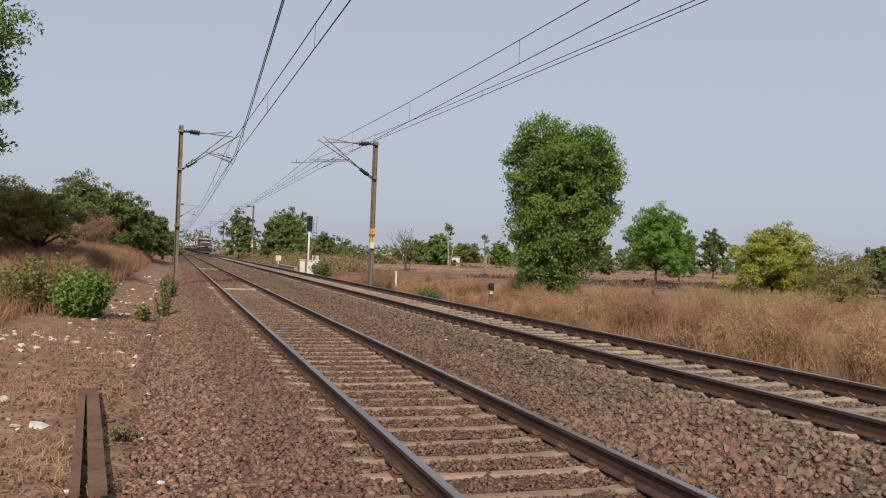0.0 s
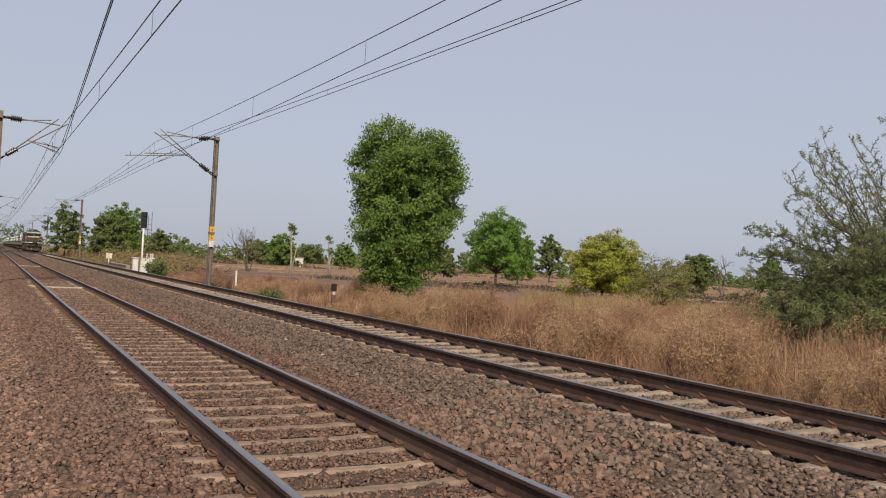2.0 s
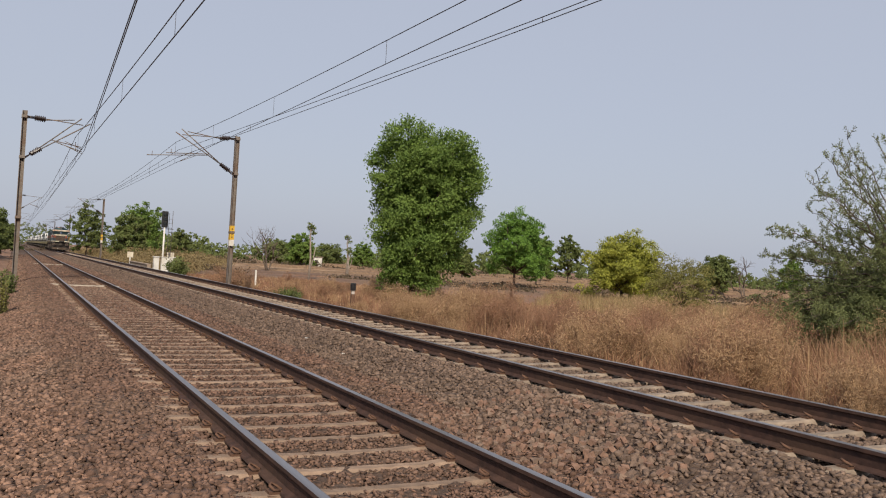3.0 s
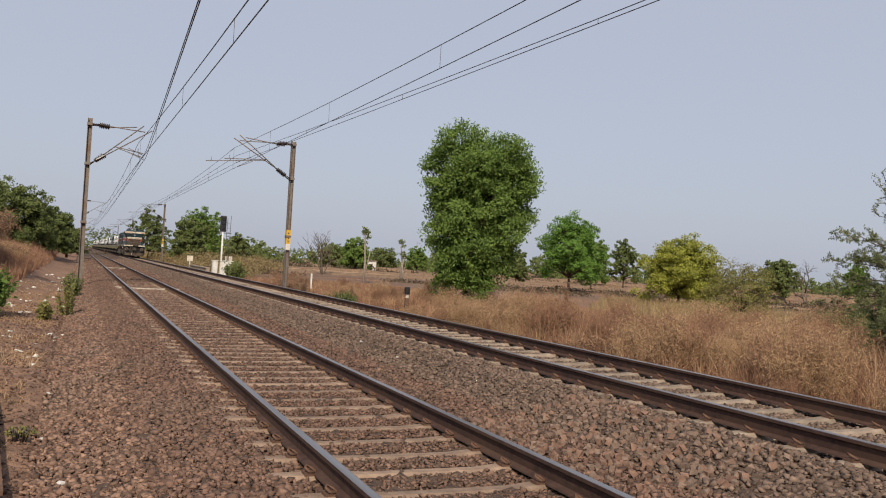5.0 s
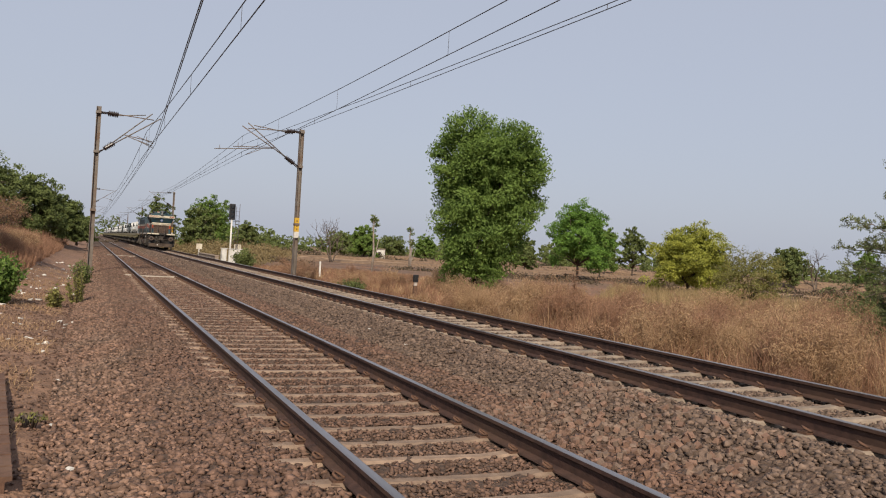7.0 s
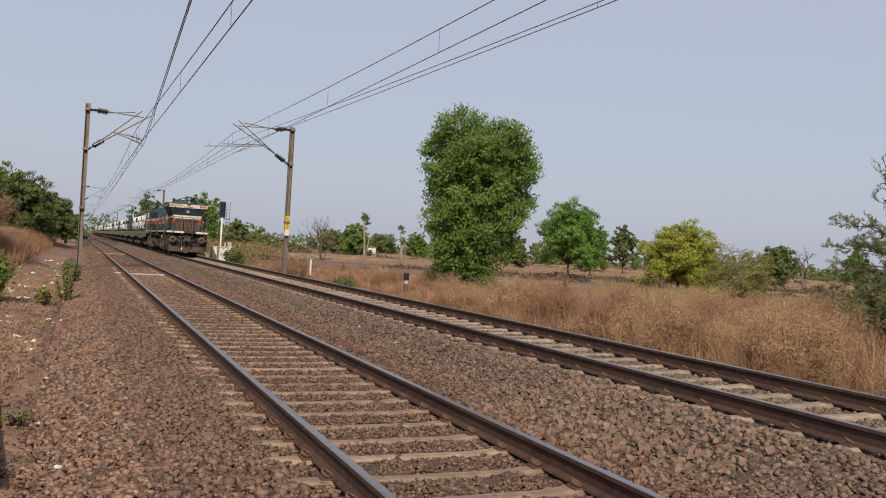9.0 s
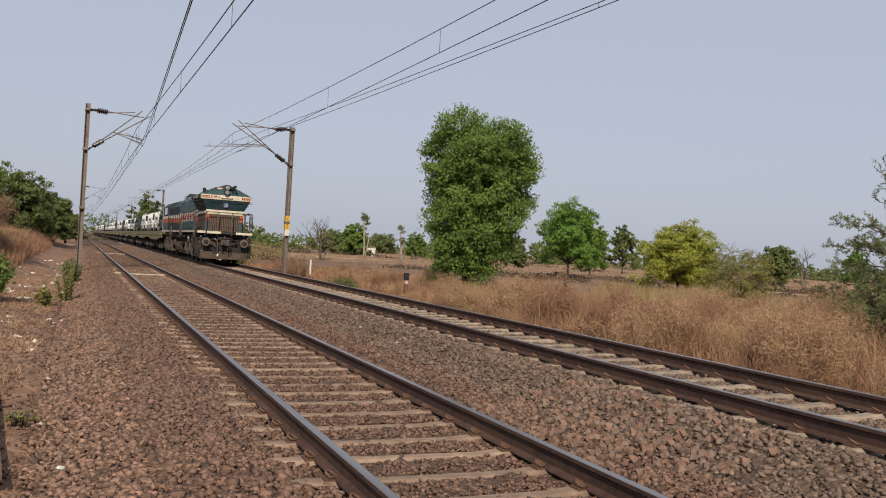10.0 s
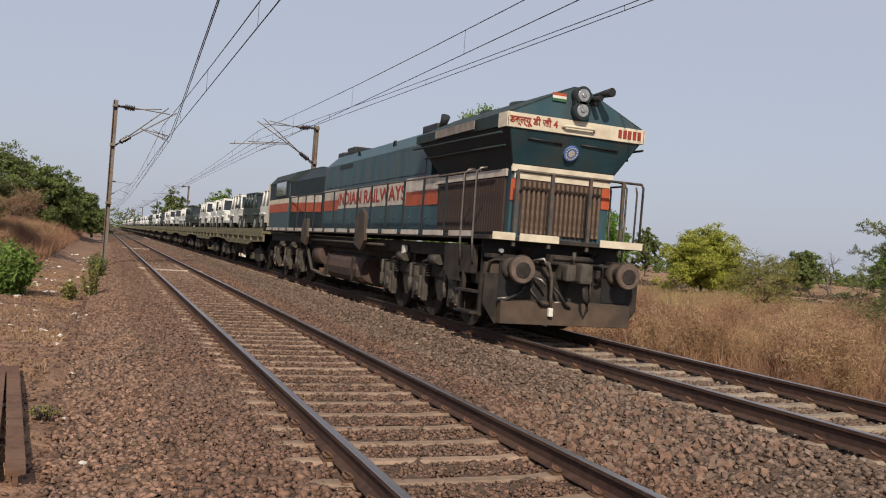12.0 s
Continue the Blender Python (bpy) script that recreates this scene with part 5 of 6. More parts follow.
leafy_bush(-2.25, 24.0, -0.5, 1.65, 1.5, M_LEAF, "green broad-leaved bush on dry ground", 81, 120, 0.12)
leafy_bush(-3.4, 25.2, -0.45, 1.9, 2.7, M_LEAF_O, "thin yellowish bush beside the green one", 82, 130, 0.09)
leafy_bush(-0.2, 25.4, -0.5, 1.3, 0.6, M_LEAF_O, "narrow green weed at the ballast's edge", 83, 16, 0.065)
leafy_bush(-0.75, 24.0, -0.55, 0.85, 0.4, M_LEAF_O, "small yellowish weed on stony soil", 84, 14, 0.07)
leafy_bush(11.6, 38.3, -0.6, 0.8, 1.5, M_LEAF_D, "low green weed beside the track", 85, 40, 0.07)
leafy_bush(11.2, 66.2, -0.6, 1.8, 1.9, M_LEAF_D, "dark green bush beside the white cabinet", 86, 50, 0.14)
leafy_bush(-0.15, 34, -0.55, 1.2, 0.8, M_LEAF_D, "narrow green weed at the ballast's edge", 87, 24, 0.08)
leafy_bush(-0.45, 9.4, -0.42, 0.1, 0.35, M_LEAF_O, "tiny weed among stones", 88, 14, 0.03)


def blades(name, x, y, h, width, material, label, seed, lean=0.35, away=None):
    r = np.random.default_rng(seed)
    n = len(x)
    z = np.maximum(ground_z(x, y), np.where((x > -1.2) & (x < 10.5), bed_z(x, y), -9)) - 0.03
    a = r.uniform(0, 2 * np.pi, n) if away is None else away + r.normal(0, 0.5, n)
    l = np.abs(r.normal(0, lean, n)) * h
    dx, dy = np.cos(a) * l, np.sin(a) * l
    b = r.uniform(0, np.pi, n)
    wx, wy = np.cos(b) * width, np.sin(b) * width
    p = lambda u, k, s: np.stack([x + dx * u * u + s * wx * k, y + dy * u * u + s * wy * k, z + h * u * (1 - 0.15 * u * l / np.maximum(h, 0.01))], 1)
    v = np.stack([p(0, 0.5, -1), p(0, 0.5, 1), p(0.55, 0.42, 1), p(0.55, 0.42, -1), p(1, 0.1, 1), p(1, 0.1, -1)], 1).reshape(-1, 3)
    i = np.arange(n)[:, None] * 6
    f = np.concatenate([i + [0, 1, 2, 3], i + [3, 2, 4, 5]])
    return tagged(arrays(name, v, f, material), label, "grass", kind="stuff")


def patchy(x, y, s):
    return 0.5 + 0.25 * np.sin(x * s + 2 * np.sin(y * s * 0.7)) + 0.25 * np.sin(y * s * 1.3 + 1.7 * np.sin(x * s * 0.9 + 1))


def scatter(n, x0, x1, y0, y1, seed, near=12.0):
    """Random places, denser close to the camera's side."""
    r = np.random.default_rng(seed)
    x, y = r.uniform(x0, x1, n * 3), r.uniform(y0, y1, n * 3)
    keep = r.uniform(size=n * 3) < np.clip((near / np.hypot(x, y)) ** 1.1, 0, 1)
    return x[keep][:n], y[keep][:n]


for k, (m, seed, n, per) in enumerate(((M_GRASS, 91, 2900, 18), (M_GRASS_R, 92, 5400, 19))):
    g = np.random.default_rng(seed)
    cx, cy = scatter(n, 10.6, 27, 2, 75, seed, 16)
    q = patchy(cx, cy, 0.8 + 0.5 * k) * 0.55 + g.uniform(0, 0.6, len(cx)) ** 1.4
    edge = np.clip((cx - 10.4 - 0.6 * np.sin(cy * 0.8)) / 2.4, 0.1, 1) * lerp(cx, [18, 24, 27], [1, 0.8, 0.35])
    h = edge * lerp(cy, [4, 20, 28, 45, 75], [1.35, 1.25, 0.9, 0.55, 0.4]) * (0.12 + 1.0 * q)
    ang, off = g.uniform(0, 2 * np.pi, (len(cx), per)), np.abs(g.normal(0, 0.13, (len(cx), per)))
    x, y = (cx[:, None] + np.cos(ang) * off).ravel(), (cy[:, None] + np.sin(ang) * off).ravel()
    h = (h[:, None] * g.uniform(0.45, 1.1, (len(cx), per))).ravel()
    blades("dry_grass", x, y, h, 0.011 + 0.0004 * y, m, ("tall straw-coloured dry grass beside the far track", "reddish brown dry weeds beside the far track")[k], seed, 0.5, ang.ravel())
x, y = scatter(5000, 11.0, 24, 3, 60, 93, 16)
q = patchy(x, y, 1.1)
hz = lerp(y, [4, 20, 28, 45, 60], [1.3, 1.2, 0.8, 0.45, 0.3]) * np.clip((x - 10.8) / 2, 0.1, 1) * q
c = np.stack([x, y, ground_z(x, y) + hz * rng.uniform(0.2, 1.0, len(x))], 1)
c = np.repeat(c, 4, 0) + rng.normal(size=(len(c) * 4, 3)) * 0.1
v, f = leaf_quads(c, 0.05, seed=94)
tagged(arrays("dry_seed_heads", v, f, M_GRASS_R), "fuzzy red-brown seed heads over the dry grass", "grass", kind="stuff")
x, y = scatter(110000, -16, -2.2, 14, 110, 95, 45)
q = patchy(x, y, 0.6)
keep = (x < -2.1 - 1.1 * np.clip((32 - y) / 10, 0, 1.5) + 0.35 * np.sin(y * 0.8)) & (q > 0.16) & ~((x < -6.5) & (y < 40) & (y > 27))
x, y, q = x[keep], y[keep], q[keep]
blades("dry_grass", x, y, (0.3 + 0.75 * q) * rng.uniform(0.4, 1.15, len(x)), 0.011 + 0.0003 * y, M_GRASS_R, "reddish brown dry grass on the bank", 95, 0.5)
x, y = scatter(70000, -9, -0.5, 6, 45, 96, 16)
keep = patchy(x, y, 1.3) > 0.4
blades("dry_grass", x[keep], y[keep], rng.uniform(0.03, 0.15, keep.sum()), 0.012, M_GRASS, "flattened straw and dead weeds on the soil", 96, 1.8)
x, y = scatter(9000, -8, -0.6, 6, 40, 98, 14)
keep = patchy(x, y, 0.9) > 0.35
v, f = leaf_quads(np.stack([x, y, np.maximum(ground_z(x, y), bed_z(x, y)) + 0.015], 1)[keep], 0.06, lift=3.0, slim=0.7, droop=0, seed=98)
tagged(arrays("fallen_leaves", v, f, M_LEAF_B), "dead brown leaves scattered on the soil", "leaf litter", kind="stuff")
x, y = scatter(22000, 24, 120, 10, 190, 97, 60)
keep = patchy(x, y, 0.13) > 0.5
blades("stubble", x[keep], y[keep], rng.uniform(0.1, 0.3, keep.sum()), 0.04, M_GRASS_R, "low dry stubble over the field", 97, 0.5)


x, y = scatter(60000, 23, 52, 16, 62, 99, 30)
q = patchy(x, y, 0.5)
keep = (q > 0.3) & (y < x * 1.35 + 4)
x, y, q = x[keep], y[keep], q[keep]
blades("dry_grass", x, y, (0.35 + 0.75 * q) * rng.uniform(0.4, 1.1, len(x)), 0.02, M_GRASS_O, "tall olive-tinted dry weeds before the yellow-green trees", 99, 0.4)

# dry twiggy weed bushes among the grass
M_STALK = mat("tan_dry_stalks", (0.34, 0.215, 0.135), (0.2, 0.12, 0.077), 9, 0.95, obj=0.2)
weeds = []
for k in range(4):
    ring = [(math.cos(a) * 0.75, math.sin(a) * 0.75, s) for a, s in zip(np.linspace(0, 5.9, 13) + k, (0.8, 1.6, 1.1, 2.2, 0.7, 1.4, 1.9, 0.9, 1.5, 0.6, 1.2, 2.0, 1.0))]
    w = branchy("weed_bush", "bush", "twiggy dry red-brown weed bush", 12.2 + k, 9 + 3 * k, -0.62, ring, 0.46, 0.009, 3, 200 + k, (M_GRASS, M_GRASS_R)[k % 2], 0.075, 4, M_STALK, 0.5, 0.4, 0.06, 0.11)
    tagged(w, group="dry weed bushes")
    weeds.append(w)
wr = random.Random(77)
for k in range(120):
    x, y = 11.3 + abs(wr.gauss(0, 5.0)), wr.choice((wr.uniform(4, 28), wr.uniform(4, 28), wr.uniform(22, 58)))
    o = copy_thing(weeds[k % 4], pose(x, y, float(ground_z(x, y)) - 0.04, 0, 0, wr.uniform(0, 360)))
    s = wr.uniform(0.6, 1.15) * (0.55 if x < 11.9 else 1.0) * (0.8 if y > 26 else 1.0)
    o.scale = (s * wr.uniform(0.9, 1.3), s * wr.uniform(0.9, 1.3), s * 1.3)
for k in range(80):
    y = wr.uniform(18, 66)
    x = -3.3 - abs(wr.gauss(0, 2.4)) - (1.0 if y < 30 else 0)
    o = copy_thing(weeds[k % 4], pose(x, y, float(ground_z(x, y)) - 0.04, 0, 0, wr.uniform(0, 360)))
    s = wr.uniform(0.5, 0.95)
    o.scale = (s * 1.2, s * 1.2, s)

# far belts of trees on the skyline
def far_woods(name, label, a0, a1, dist, h0, h1, n, seed, leaf):
    r = np.random.default_rng(seed)
    blobs = []
    for k in range(n):
        a = radians(r.uniform(a0, a1))
        d = dist * r.uniform(0.85, 1.15)
        h = r.uniform(h0, h1) * (0.5 + patchy(np.degrees(a) * 1.0, d * 0.02, 0.9))
        blobs.append((math.sin(a) * d, math.cos(a) * d, -1 + h * 0.45, h * r.uniform(0.5, 1.0), h * 0.55))
    c, p = crown_points(blobs, n * 26, 7, 0.5, seed)
    v, f = leaf_quads(p, 1.0, slim=0.6, seed=seed)
    return tagged(arrays(name, v, f, leaf), label, "woods", kind="stuff")


far_woods("far_woods", "distant belt of green trees across the fields", 6, 64, 320, 3.2, 6.4, 240, 101, M_LEAF_D)
far_woods("far_woods", "distant trees beyond the bank", -40, -2, 260, 5, 8, 70, 102, M_LEAF_D)
far_woods("far_woods", "distant trees at the end of the line", -3, 14, 620, 6, 10, 50, 103, M_LEAF_D)

# straw-covered field banks
M_STRAWBANK = mat("straw_bank", (0.28, 0.185, 0.115), (0.14, 0.09, 0.062), 3, 0.95)
for x, y, l, turn, h in ((62, 92, 90, 32, 0.5), (80, 128, 140, 34, 0.8), (44, 66, 60, 30, 0.35), (120, 160, 200, 36, 1.0), (40, 120, 80, 20, 0.6)):
    n = 40
    u = np.linspace(-l / 2, l / 2, n)
    prof = np.array([(-1.6, -0.2), (-0.7, 0.7), (0.0, 1.0), (0.8, 0.65), (1.7, -0.2)])
    gx = np.repeat(u[:, None], 5, 1)
    gy = prof[None, :, 0] + rng.normal(0, 0.15, (n, 5))
    gz = prof[None, :, 1] * h * rng.uniform(0.6, 1.2, (n, 1)) - 0.75
    i = np.arange(n - 1)[:, None] * 5 + np.arange(4)
    b = arrays("earth_bank", np.stack([gx, gy, gz], -1).reshape(-1, 3), np.stack([i, i + 5, i + 6, i + 1], -1).reshape(-1, 4), M_STRAWBANK, True)
    b.matrix_basis = pose(x, y, 0, 0, 0, -turn)
    tagged(b, "low straw-covered earth bank between fields", "earth bank", kind="structure")

# dry olive scrub along the line and rough strips across the field
x, y = scatter(26000, 11.5, 34, 72, 230, 120, 130)
keep = (patchy(x, y, 0.35) > 0.3) & (x < 11.5 + (y - 66) * 0.28)
x, y = x[keep], y[keep]
hz = lerp(x, [11.5, 16, 22, 34], [0.4, 2.0, 1.6, 0.7]) * (0.4 + 0.8 * patchy(x, y, 0.5)) * lerp(y, [72, 90, 230], [0.5, 1.0, 1.0])
c = np.repeat(np.stack([x, y, ground_z(x, y) + hz * rng.uniform(0.0, 1.0, len(x))], 1), 5, 0)
c = c + rng.normal(size=c.shape) * [0.35, 0.35, 0.14]
v, f = leaf_quads(c, 0.3, seed=121, slim=0.3)
tagged(arrays("scrub", v, f, leaf_mat("dry_olive_scrub", (0.23, 0.175, 0.085), (0.15, 0.115, 0.06), 0.25)), "dry olive-brown scrub along the line", "scrub", kind="stuff")
M_STRIP = mat("ploughed_brown_soil", (0.2, 0.122, 0.083), (0.125, 0.075, 0.053), 2.0, 0.97, bump=1.0, bump_scale=9, c=(0.26, 0.17, 0.11), c_scale=0.2, bump_dist=0.05)
M_STRAW = mat("pale_straw_field", (0.4, 0.275, 0.165), (0.28, 0.18, 0.112), 2.5, 0.97, bump=0.6, bump_scale=12)
for x, y, l, wd, turn, m, lb in ((48, 66, 120, 14, 31, M_STRIP, "strip of bare ploughed brown soil"), (70, 105, 150, 8, 33, M_STRAW, "strip of pale straw stubble"), (62, 84, 130, 12, 32, M_STRIP, "strip of bare ploughed brown soil"), (92, 150, 220, 16, 34, M_STRAW, "strip of pale straw stubble"),
                                 (34, 150, 60, 9, 24, M_STRAW, "strip of pale straw stubble"), (86, 128, 180, 12, 34, M_STRIP, "strip of bare ploughed brown soil"), (76, 58, 50, 3.5, 40, M_STRAW, "strip of pale straw stubble")):
    u, w = np.meshgrid(np.linspace(-l / 2, l / 2, 60), np.linspace(-wd / 2, wd / 2, 9), indexing="ij")
    w = w * (1 + 0.18 * np.sin(u * 0.11 + x)) + 0.8 * np.sin(u * 0.07 + y)
    ca, sa = math.cos(-radians(turn)), math.sin(-radians(turn))
    px, py = x + u * ca - w * sa, y + u * sa + w * ca
    edge = np.minimum(1 - np.abs(np.linspace(-1, 1, 9))[None, :] ** 6, 1)
    i = np.arange(59)[:, None] * 9 + np.arange(8)
    b = arrays("field_strip", np.stack([px, py, ground_z(px, py) - 0.1 + 0.26 * edge], -1).reshape(-1, 3), np.stack([i, i + 9, i + 10, i + 1], -1).reshape(-1, 4), m, True)
    tagged(b, lb, "field", kind="structure")

# rows of low dark brushwood between the fields
M_BRUSH = leaf_mat("dark_brushwood", (0.105, 0.078, 0.05), (0.06, 0.047, 0.032), 0.15)
for k, (x, y, l, turn, h, n) in enumerate(((42, 80, 76, 25, 0.55, 900), (88, 186, 210, 25, 1.3, 1500), (66, 78, 60, 33, 0.6, 700), (70, 150, 170, 27, 0.9, 1200), (52, 60, 40, 34, 0.45, 450))):
    g = np.random.default_rng(140 + k)
    u = g.uniform(-l / 2, l / 2, n)
    u = u[patchy(u, u * 0.3 + k, 0.35) > 0.3]
    w = g.normal(0, 0.7, len(u)) + 1.2 * np.sin(u * 0.08 + k)
    ca, sa = math.cos(-radians(turn)), math.sin(-radians(turn))
    bx, by = x + u * ca - w * sa, y + u * sa + w * ca
    c = np.stack([bx, by, ground_z(bx, by) + h * g.uniform(0, 1, len(u)) * (0.4 + 0.9 * patchy(u, u, 0.9))], 1)
    c = np.repeat(c, 9, 0) + g.normal(size=(len(c) * 9, 3)) * [0.45, 0.45, 0.2 * h]
    v, f = leaf_quads(c, 0.16 + 0.0016 * y, seed=150 + k, slim=0.4)
    tagged(arrays("brushwood_row", v, f, M_BRUSH), "row of low dark dry brushwood along a field edge", "scrub", kind="stuff")

# ---- trackside things ----
def signal_post(x, y):
    s = new("signal")
    s.location = (x, y, -0.6)
    tagged(s, "white railway signal post with black lamp head", "railway signal")
    put(s, "post", M_WHITE, (rod, (0, 0, -0.2), (0, 0, 3.9), 0.075, 0.065, 12))
    head = put(s, "signal_head", M_BLACK, (box, -0.24, 0.24, -0.08, 0.12, 3.85, 5.15, 0.06), label="black lamp head with hoods")
    for z in (4.15, 4.5, 4.85):
        put(head, "lamp_hood", M_BLACK, (tube, [(-0.12, -0.1, z), (-0.11, -0.3, z + 0.09), (0.0, -0.32, z + 0.15), (0.11, -0.3, z + 0.09), (0.12, -0.1, z)], 0.02))
        put(head, "lens", M_GLASS_D, (rod, (0, -0.08, z), (0, -0.1, z), 0.1, 0.1, 14))
    put(s, "ladder", M_RAILING, (rod, (0.3, 0.3, 0), (0.36, 0.2, 5.0), 0.02), (rod, (0.6, 0.3, 0), (0.62, 0.2, 5.2), 0.02), *[(rod, (0.31, 0.28, k * 0.35), (0.61, 0.28, k * 0.35), 0.012) for k in range(1, 14)], (box, -0.4, 0.7, 0.12, 0.6, 3.75, 3.79))
    return s


signal_post(10.5, 69.0)
for x, y, w, h, lb in ((9.9, 68.2, 0.4, 1.5, "narrow white relay cabinet"), (10.75, 68.0, 1.0, 1.5, "white relay cabinet beside the signal")):
    c = new("relay_cabinet")
    c.location = (x, y, -0.6)
    tagged(c, lb, "cabinet")
    put(c, "body", M_WHITE, (box, -w / 2, w / 2, -0.25, 0.25, 0.1, h, 0.02))
    put(c, "lid", M_WHITE, (box, -w / 2 - 0.04, w / 2 + 0.04, -0.3, 0.3, h, h + 0.05, 0.01))
    put(c, "door", M_WHITE, (box, -w / 2 + 0.06, w / 2 - 0.06, -0.262, -0.252, 0.18, h - 0.08, 0.004))
    put(c, "plinth", M_SLEEPER_F, (box, -w / 2 - 0.06, w / 2 + 0.06, -0.32, 0.32, -0.25, 0.1, 0.01))
wall = new("low_wall")
wall.location = (10.2, 80, -0.6)
tagged(wall, "low pale concrete wall beside the track", "low wall")
put(wall, "wall_panel", M_SLEEPER_F, (box, -0.15, 0.15, -6, 6, -0.2, 0.75, 0.02))
put(wall, "coping", M_SLEEPER_F, (box, -0.2, 0.2, -6, 6, 0.752, 0.84, 0.01))
for x, y, h, lb in ((10.3, 88, 1.7, "small white board on a post"), (11.4, 71, 1.9, "small white board on a post"), (14.6, 56, 1.1, "short white boundary post")):
    p = new("trackside_sign")
    p.location = (x, y, -0.6)
    tagged(p, lb, "sign")
    put(p, "post", M_WHITE, (box, -0.05, 0.05, -0.05, 0.05, -0.2, h))
    if h > 1.5:
        put(p, "board", M_CREAM, (box, -0.28, 0.28, -0.07, -0.052, h - 0.55, h, 0.005))
mk = new("point_marker")
mk.location = (13.1, 33.9, -0.75)
tagged(mk, "short post with black and white marker head", "marker post")
put(mk, "post", M_RUST, (box, -0.08, 0.08, -0.06, 0.06, -0.2, 0.82))
put(mk, "marker_head", M_BLACK, (box, -0.1, 0.1, -0.1, 0.1, 0.98, 1.3, 0.03), (rod, (-0.02, -0.12, 1.14), (-0.02, -0.1, 1.14), 0.06, 0.06, 12))
put(mk, "white_band", M_GREY_W, (box, -0.06, 0.06, -0.05, 0.05, 0.822, 0.978))
hut = new("hut")
hut.location = (66, 198, -0.9)
tagged(hut, "small white hut far across the field", "hut")
put(hut, "wall", M_WHITE, (box, -1.5, 1.5, -1.2, 1.2, 0, 2.6))
put(hut, "roof", M_SLEEPER_F, (box, -1.7, 1.7, -1.4, 1.4, 2.6, 2.8, 0.03))
put(hut, "door", M_BLACK, (box, -0.4, 0.4, -1.22, -1.205, 0, 1.9))


def thin_tree(x, y, h, seed):
    """A lone tall stem with a tuft of leaves."""
    t = new("thin_tree")
    t.location = (x, y, -0.6)
    tagged(t, "tall thin pollarded tree with a tuft of leaves", "tree")
    bm = bmesh.new()
    tube(bm, [(0, 0, -0.2), (0.08, 0, h * 0.4), (-0.05, 0, h * 0.75), (0, 0, h)], [0.12, 0.09, 0.07, 0.03], 6)
    for a in range(4):
        tube(bm, [(-0.02, 0, h * (0.6 + 0.08 * a)), (math.cos(a * 2) * 0.3, math.sin(a * 2) * 0.3, h * (0.75 + 0.08 * a))], [0.03, 0.01], 4)
    tube(bm, [(0.03, 0, h * 0.18), (0.35, 0.1, h * 0.38), (0.55, 0.1, h * 0.62)], [0.07, 0.05, 0.03], 5)
    part("trunk", bm, M_PALEBARK, t)
    _, p = crown_points([(0, 0, h * 0.93, 0.45, 0.4), (0.2, 0, h * 0.82, 0.3, 0.25)], 40, 10, 0.12, seed)
    v, f = leaf_quads(p, 0.16, seed=seed)
    arrays("crown", v, f, M_LEAF_D).parent = t


thin_tree(23.3, 71.3, 5.2, 111)
thin_tree(38.7, 103, 5.4, 112)
thin_tree(37.0, 98, 3.6, 113)

# two old steel beams lying beside the ballast
for x0, y0, x1, y1, w, lb in ((-0.66, 7.0, -1.08, 12.0, 0.04, "old rusty rail lying on the ground"), (-0.49, 7.0, -0.96, 12.0, 0.07, "old rusty steel beam with cross ribs lying on the ground")):
    o = new("scrap_beam")
    d = math.hypot(x1 - x0, y1 - y0)
    o.matrix_basis = pose(x0, y0, -0.5, 0, 0, math.degrees(math.atan2(y1 - y0, x1 - x0)) - 90)
    tagged(o, lb, "steel beam", group="scrap beams")
    put(o, "beam", M_RUST, (prism, [(-w, 0.0), (w, 0.0), (w, 0.03), (0.02, 0.045), (0.02, 0.13), (w, 0.14), (w, 0.175), (-w, 0.175), (-w, 0.14), (-0.02, 0.13), (-0.02, 0.045), (-w, 0.03)], 0, d))
    if w > 0.06:
        for k in range(12):
            put(o, "rib", M_RUST, (box, -w - 0.004, w + 0.004, 0.3 + k * 0.38, 0.325 + k * 0.38, 0.17, 0.182))

# litter: pale scraps on the soil and along the grass
M_LIT = mat("pale_litter", (0.7, 0.67, 0.62), (0.5, 0.46, 0.4), 20, 0.8, obj=0.25)
scraps = []
for k in range(4):
    bm = bmesh.new()
    bmesh.ops.create_icosphere(bm, subdivisions=1, radius=0.05)
    r = random.Random(k)
    for v in bm.verts:
        v.co = Vector((v.co.x * r.uniform(0.6, 1.6), v.co.y * r.uniform(0.5, 1.4), v.co.z * r.uniform(0.2, 0.7)))
    scraps.append(part("litter_scrap", bm, M_LIT))
    tagged(scraps[-1], "crumpled pale scrap of paper or plastic", "litter", group="litter")
    scraps[-1].matrix_basis = pose(-1.2 - 0.3 * k, 16.5 + k, float(ground_z(-1.2, 16.5)) + 0.02)
r = random.Random(9)
for k in range(230):
    u = r.random()
    if u < 0.35:
        x, y = r.gauss(-3.2, 0.7), r.gauss(18.0, 1.2)
    elif u < 0.8:
        x, y = r.uniform(-2.4, -0.2), r.choice((r.uniform(7, 30), r.uniform(28, 55)))
    else:
        x, y = r.uniform(9.6, 11.6), r.uniform(8, 34)
    z = max(float(ground_z(x, y)), float(bed_z(x, y)) if -1.6 < x < 10.8 else -9) + 0.015
    s = r.choice((0.6, 0.9, 1.3, 1.9))
    o = again(scraps[k % 4], pose(x, y, z, r.uniform(-20, 20), r.uniform(-20, 20), r.uniform(0, 360)))
    o.scale = (s, s, s)
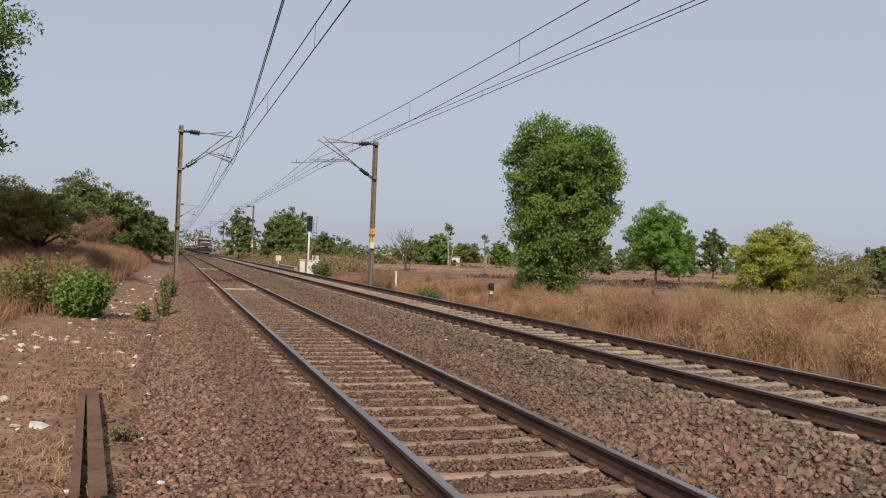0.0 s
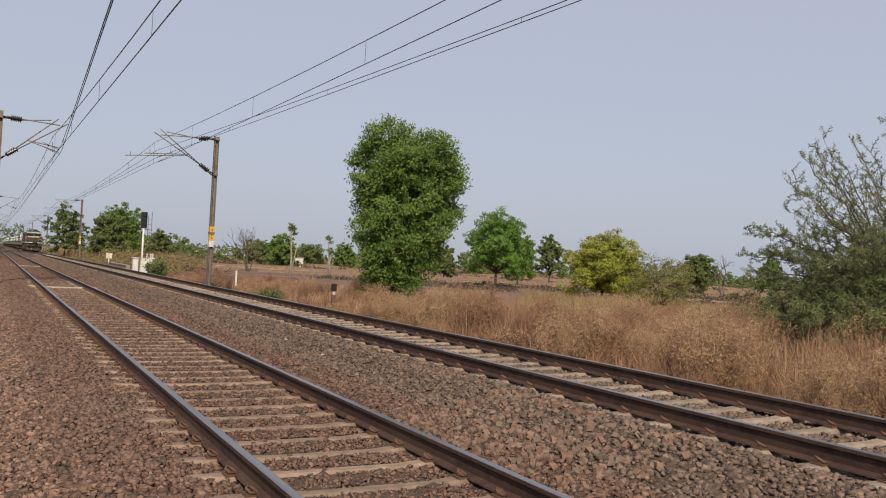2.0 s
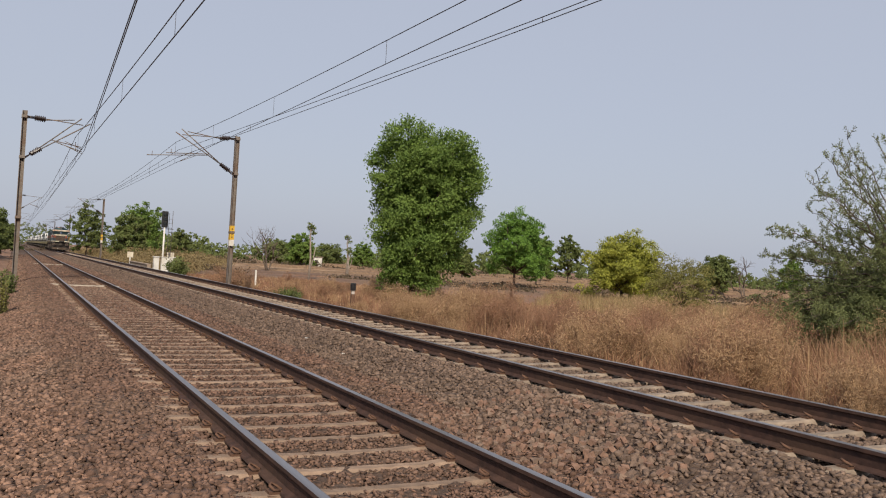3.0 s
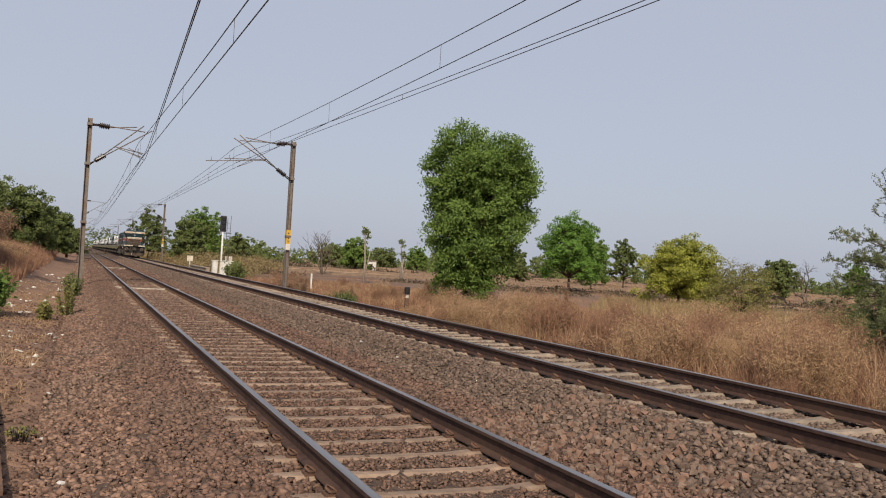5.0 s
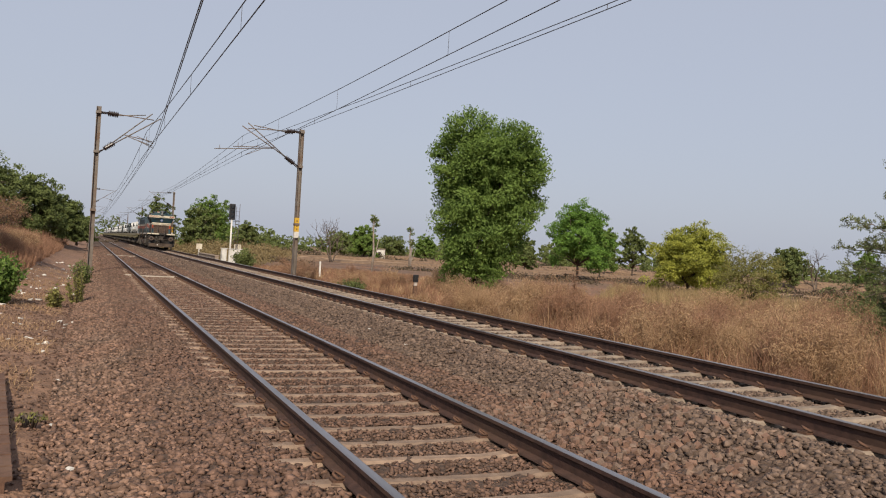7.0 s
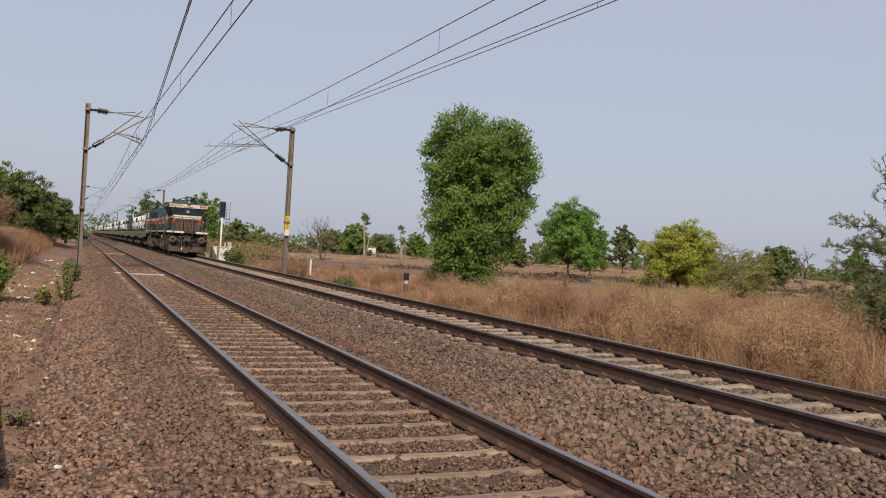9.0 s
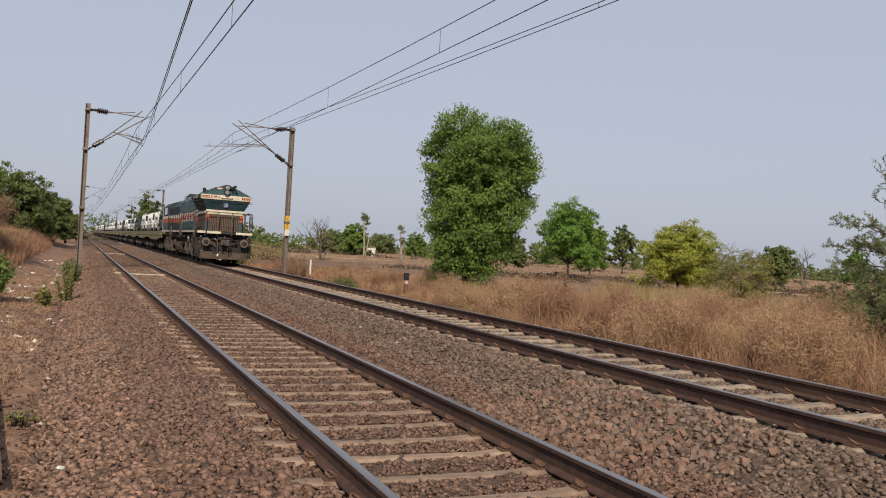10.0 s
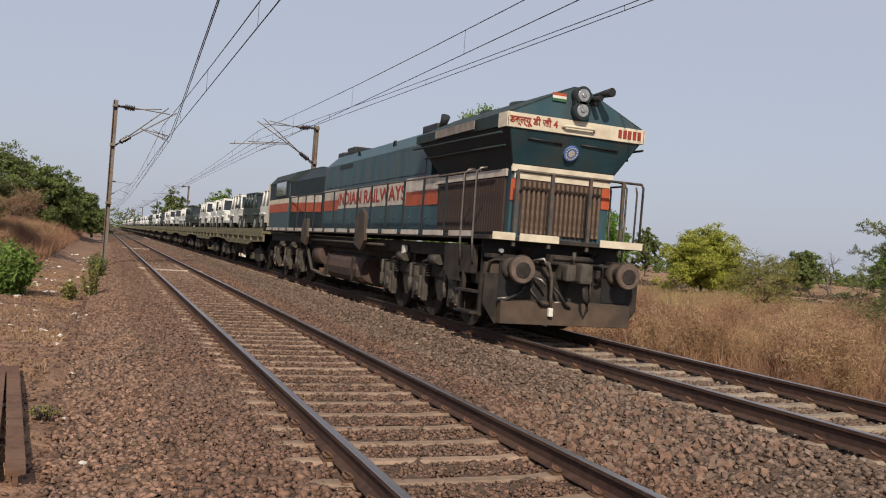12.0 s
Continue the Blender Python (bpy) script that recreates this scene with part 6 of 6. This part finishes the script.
for x, y in ((-0.03, 7.36), (-0.23, 9.32), (X2 + 0.1, 31.5), (X2 - 0.2, 44), (5.1, 15.5), (5.0, 13.2)):
    again(scraps[1], pose(x, y, float(bed_z(x, y)) + 0.02, 10, 0, 40))

# ---- ballast stones ----
def stone_points(x0, x1, y0, y1, density, r):
    n = int((x1 - x0) * (y1 - y0) * density)
    x, y = r.uniform(x0, x1, n), r.uniform(y0, y1, n)
    ok = np.ones(n, bool)
    for cx, ph, keep in ((X1, 0.5, 0.02), (X2, 0.31, 0.03)):
        d = np.abs((y - ph + PITCH / 2) % PITCH - PITCH / 2)
        covered = np.where(np.abs(x - cx) > 1.0, 0.85 if cx == X1 else 0.6, keep)
        ok &= ~((np.abs(x - cx) < 1.38) & (d < 0.105) & (r.uniform(size=n) > covered))
        ok &= ~(np.abs(np.abs(x - cx) - GAUGE) < 0.1)
    for py in (38.1, 73.5):
        ok &= ~((np.abs(x - X1) < 1.3) & (np.abs(y - py) < 0.16))
    return x[ok], y[ok]


CUBE = np.array([(-1, -1, -1), (1, -1, -1), (1, 1, -1), (-1, 1, -1), (-1, -1, 1), (1, -1, 1), (1, 1, 1), (-1, 1, 1)], float)
CUBE_F = np.array([(0, 3, 2, 1), (4, 5, 6, 7), (0, 1, 5, 4), (1, 2, 6, 5), (2, 3, 7, 6), (3, 0, 4, 7)])


def stones(name, x, y, size, material, label, r):
    n = len(x)
    v = CUBE[None] * r.uniform(0.35, 1.15, (n, 8, 3)) * r.uniform(0.55, 1.5, (n, 1, 3)) * size * r.uniform(0.6, 1.4, (n, 1, 1))
    q = r.normal(size=(n, 4))
    q /= np.linalg.norm(q, axis=1)[:, None]
    w, a, b, c = q.T
    R = np.stack([1 - 2 * (b * b + c * c), 2 * (a * b - c * w), 2 * (a * c + b * w), 2 * (a * b + c * w), 1 - 2 * (a * a + c * c), 2 * (b * c - a * w), 2 * (a * c - b * w), 2 * (b * c + a * w), 1 - 2 * (a * a + b * b)], 1).reshape(n, 3, 3)
    v = np.einsum("nij,nkj->nki", R, v) * [1, 1, 0.7]
    v += np.stack([x, y, np.maximum(bed_z(x, y), ground_z(x, y)) + r.uniform(-0.01, 0.022, n)], 1)[:, None]
    f = (np.arange(n)[:, None, None] * 8 + CUBE_F[None]).reshape(-1, 4)
    ob = arrays(name, v.reshape(-1, 3), f, material)
    ob.parent = ballast
    return tagged(ob, label, kind="stuff")


sr = np.random.default_rng(21)
for y0, y1, dens, size in ((3, 11, 640, 0.025), (11, 17, 430, 0.026), (17, 28, 320, 0.028), (28, 50, 150, 0.033), (50, 120, 40, 0.05)):
    for x0, x1, m, lb in ((-0.3, 0.6, M_STONE_S, "brown ballast stones on the shoulder"), (0.6, 1.85, M_STONE_R, "rust-stained ballast stones"), (1.85, 3.62, M_STONE_R, "fine dusty ballast packed between the near rails"), (3.62, 4.7, M_STONE_R, "rust-stained ballast stones"), (4.7, 10.4, M_STONE, "grey angular ballast stones")):
        fine = "fine" in lb
        x, y = stone_points(x0, x1, y0, y1, dens * (1.5 if fine else 1.15), sr)
        stones("ballast_stones", x, y, size * (0.62 if fine else 0.9), m, lb, sr)
x, y = -0.25 - np.abs(sr.normal(0, 1.3, 5200)), sr.uniform(6, 30, 5200)
stones("ballast_stones", x, y, 0.014, M_STONE_R, "small stones strewn on the soil", sr)
base = []
for k in range(6):
    bm = bmesh.new()
    r = random.Random(40 + k)
    fs = box(bm, -0.035, 0.035, -0.03, 0.03, -0.026, 0.026)
    for v in bm.verts:
        v.co = Vector([c * r.uniform(0.6, 1.25) for c in v.co])
    base.append(part("stone", bm, (M_STONE, M_STONE_R)[k % 2], ballast))
    base[-1].matrix_basis = pose(4.9, 5.2 + 0.3 * k, float(bed_z(4.9, 5)) + 0.02)
r = random.Random(50)
for k in range(290):
    x, y = r.uniform(4.0, 5.6), r.uniform(5.2, 8.5)
    again(base[k % 6], pose(x, y, float(bed_z(x, y)) + 0.028, r.uniform(0, 360), r.uniform(0, 360), r.uniform(0, 360)))


# ---- movement ----
TRAIN = [(0, 206), (1.5, 181.5), (3.5, 149), (5.5, 117.5), (6.5, 102), (8.5, 69.9), (9.5, 53.1), (10.5, 36.4), (11, 28.1), (11.5, 19.9), (12, 11.64)]


def motions():
    walk(loco, [(t, pose(X2, y, Z2)) for t, y in TRAIN])
    for k, w in enumerate(wagons):
        walk(w, [(t, pose(X2, y + FIRST_WAGON + k * WAGON_PITCH, Z2)) for t, y in TRAIN])
    for j, dy, dx, turn in jeeps:
        walk(j, [(t, pose(X2 + dx, y + dy, Z2 + 1.525, 0, 0, turn)) for t, y in TRAIN])
    ts = [k / 30 for k in range(361)]
    gone = np.interp(ts, [t for t, y in TRAIN], [TRAIN[0][1] - y for t, y in TRAIN])
    for w in loco_wheels:
        walk(w, [(t, pose(0, w.location.y, 0.545, math.degrees(g / 0.545) % 360, 0, 0)) for t, g in zip(ts, gone)])


motions()
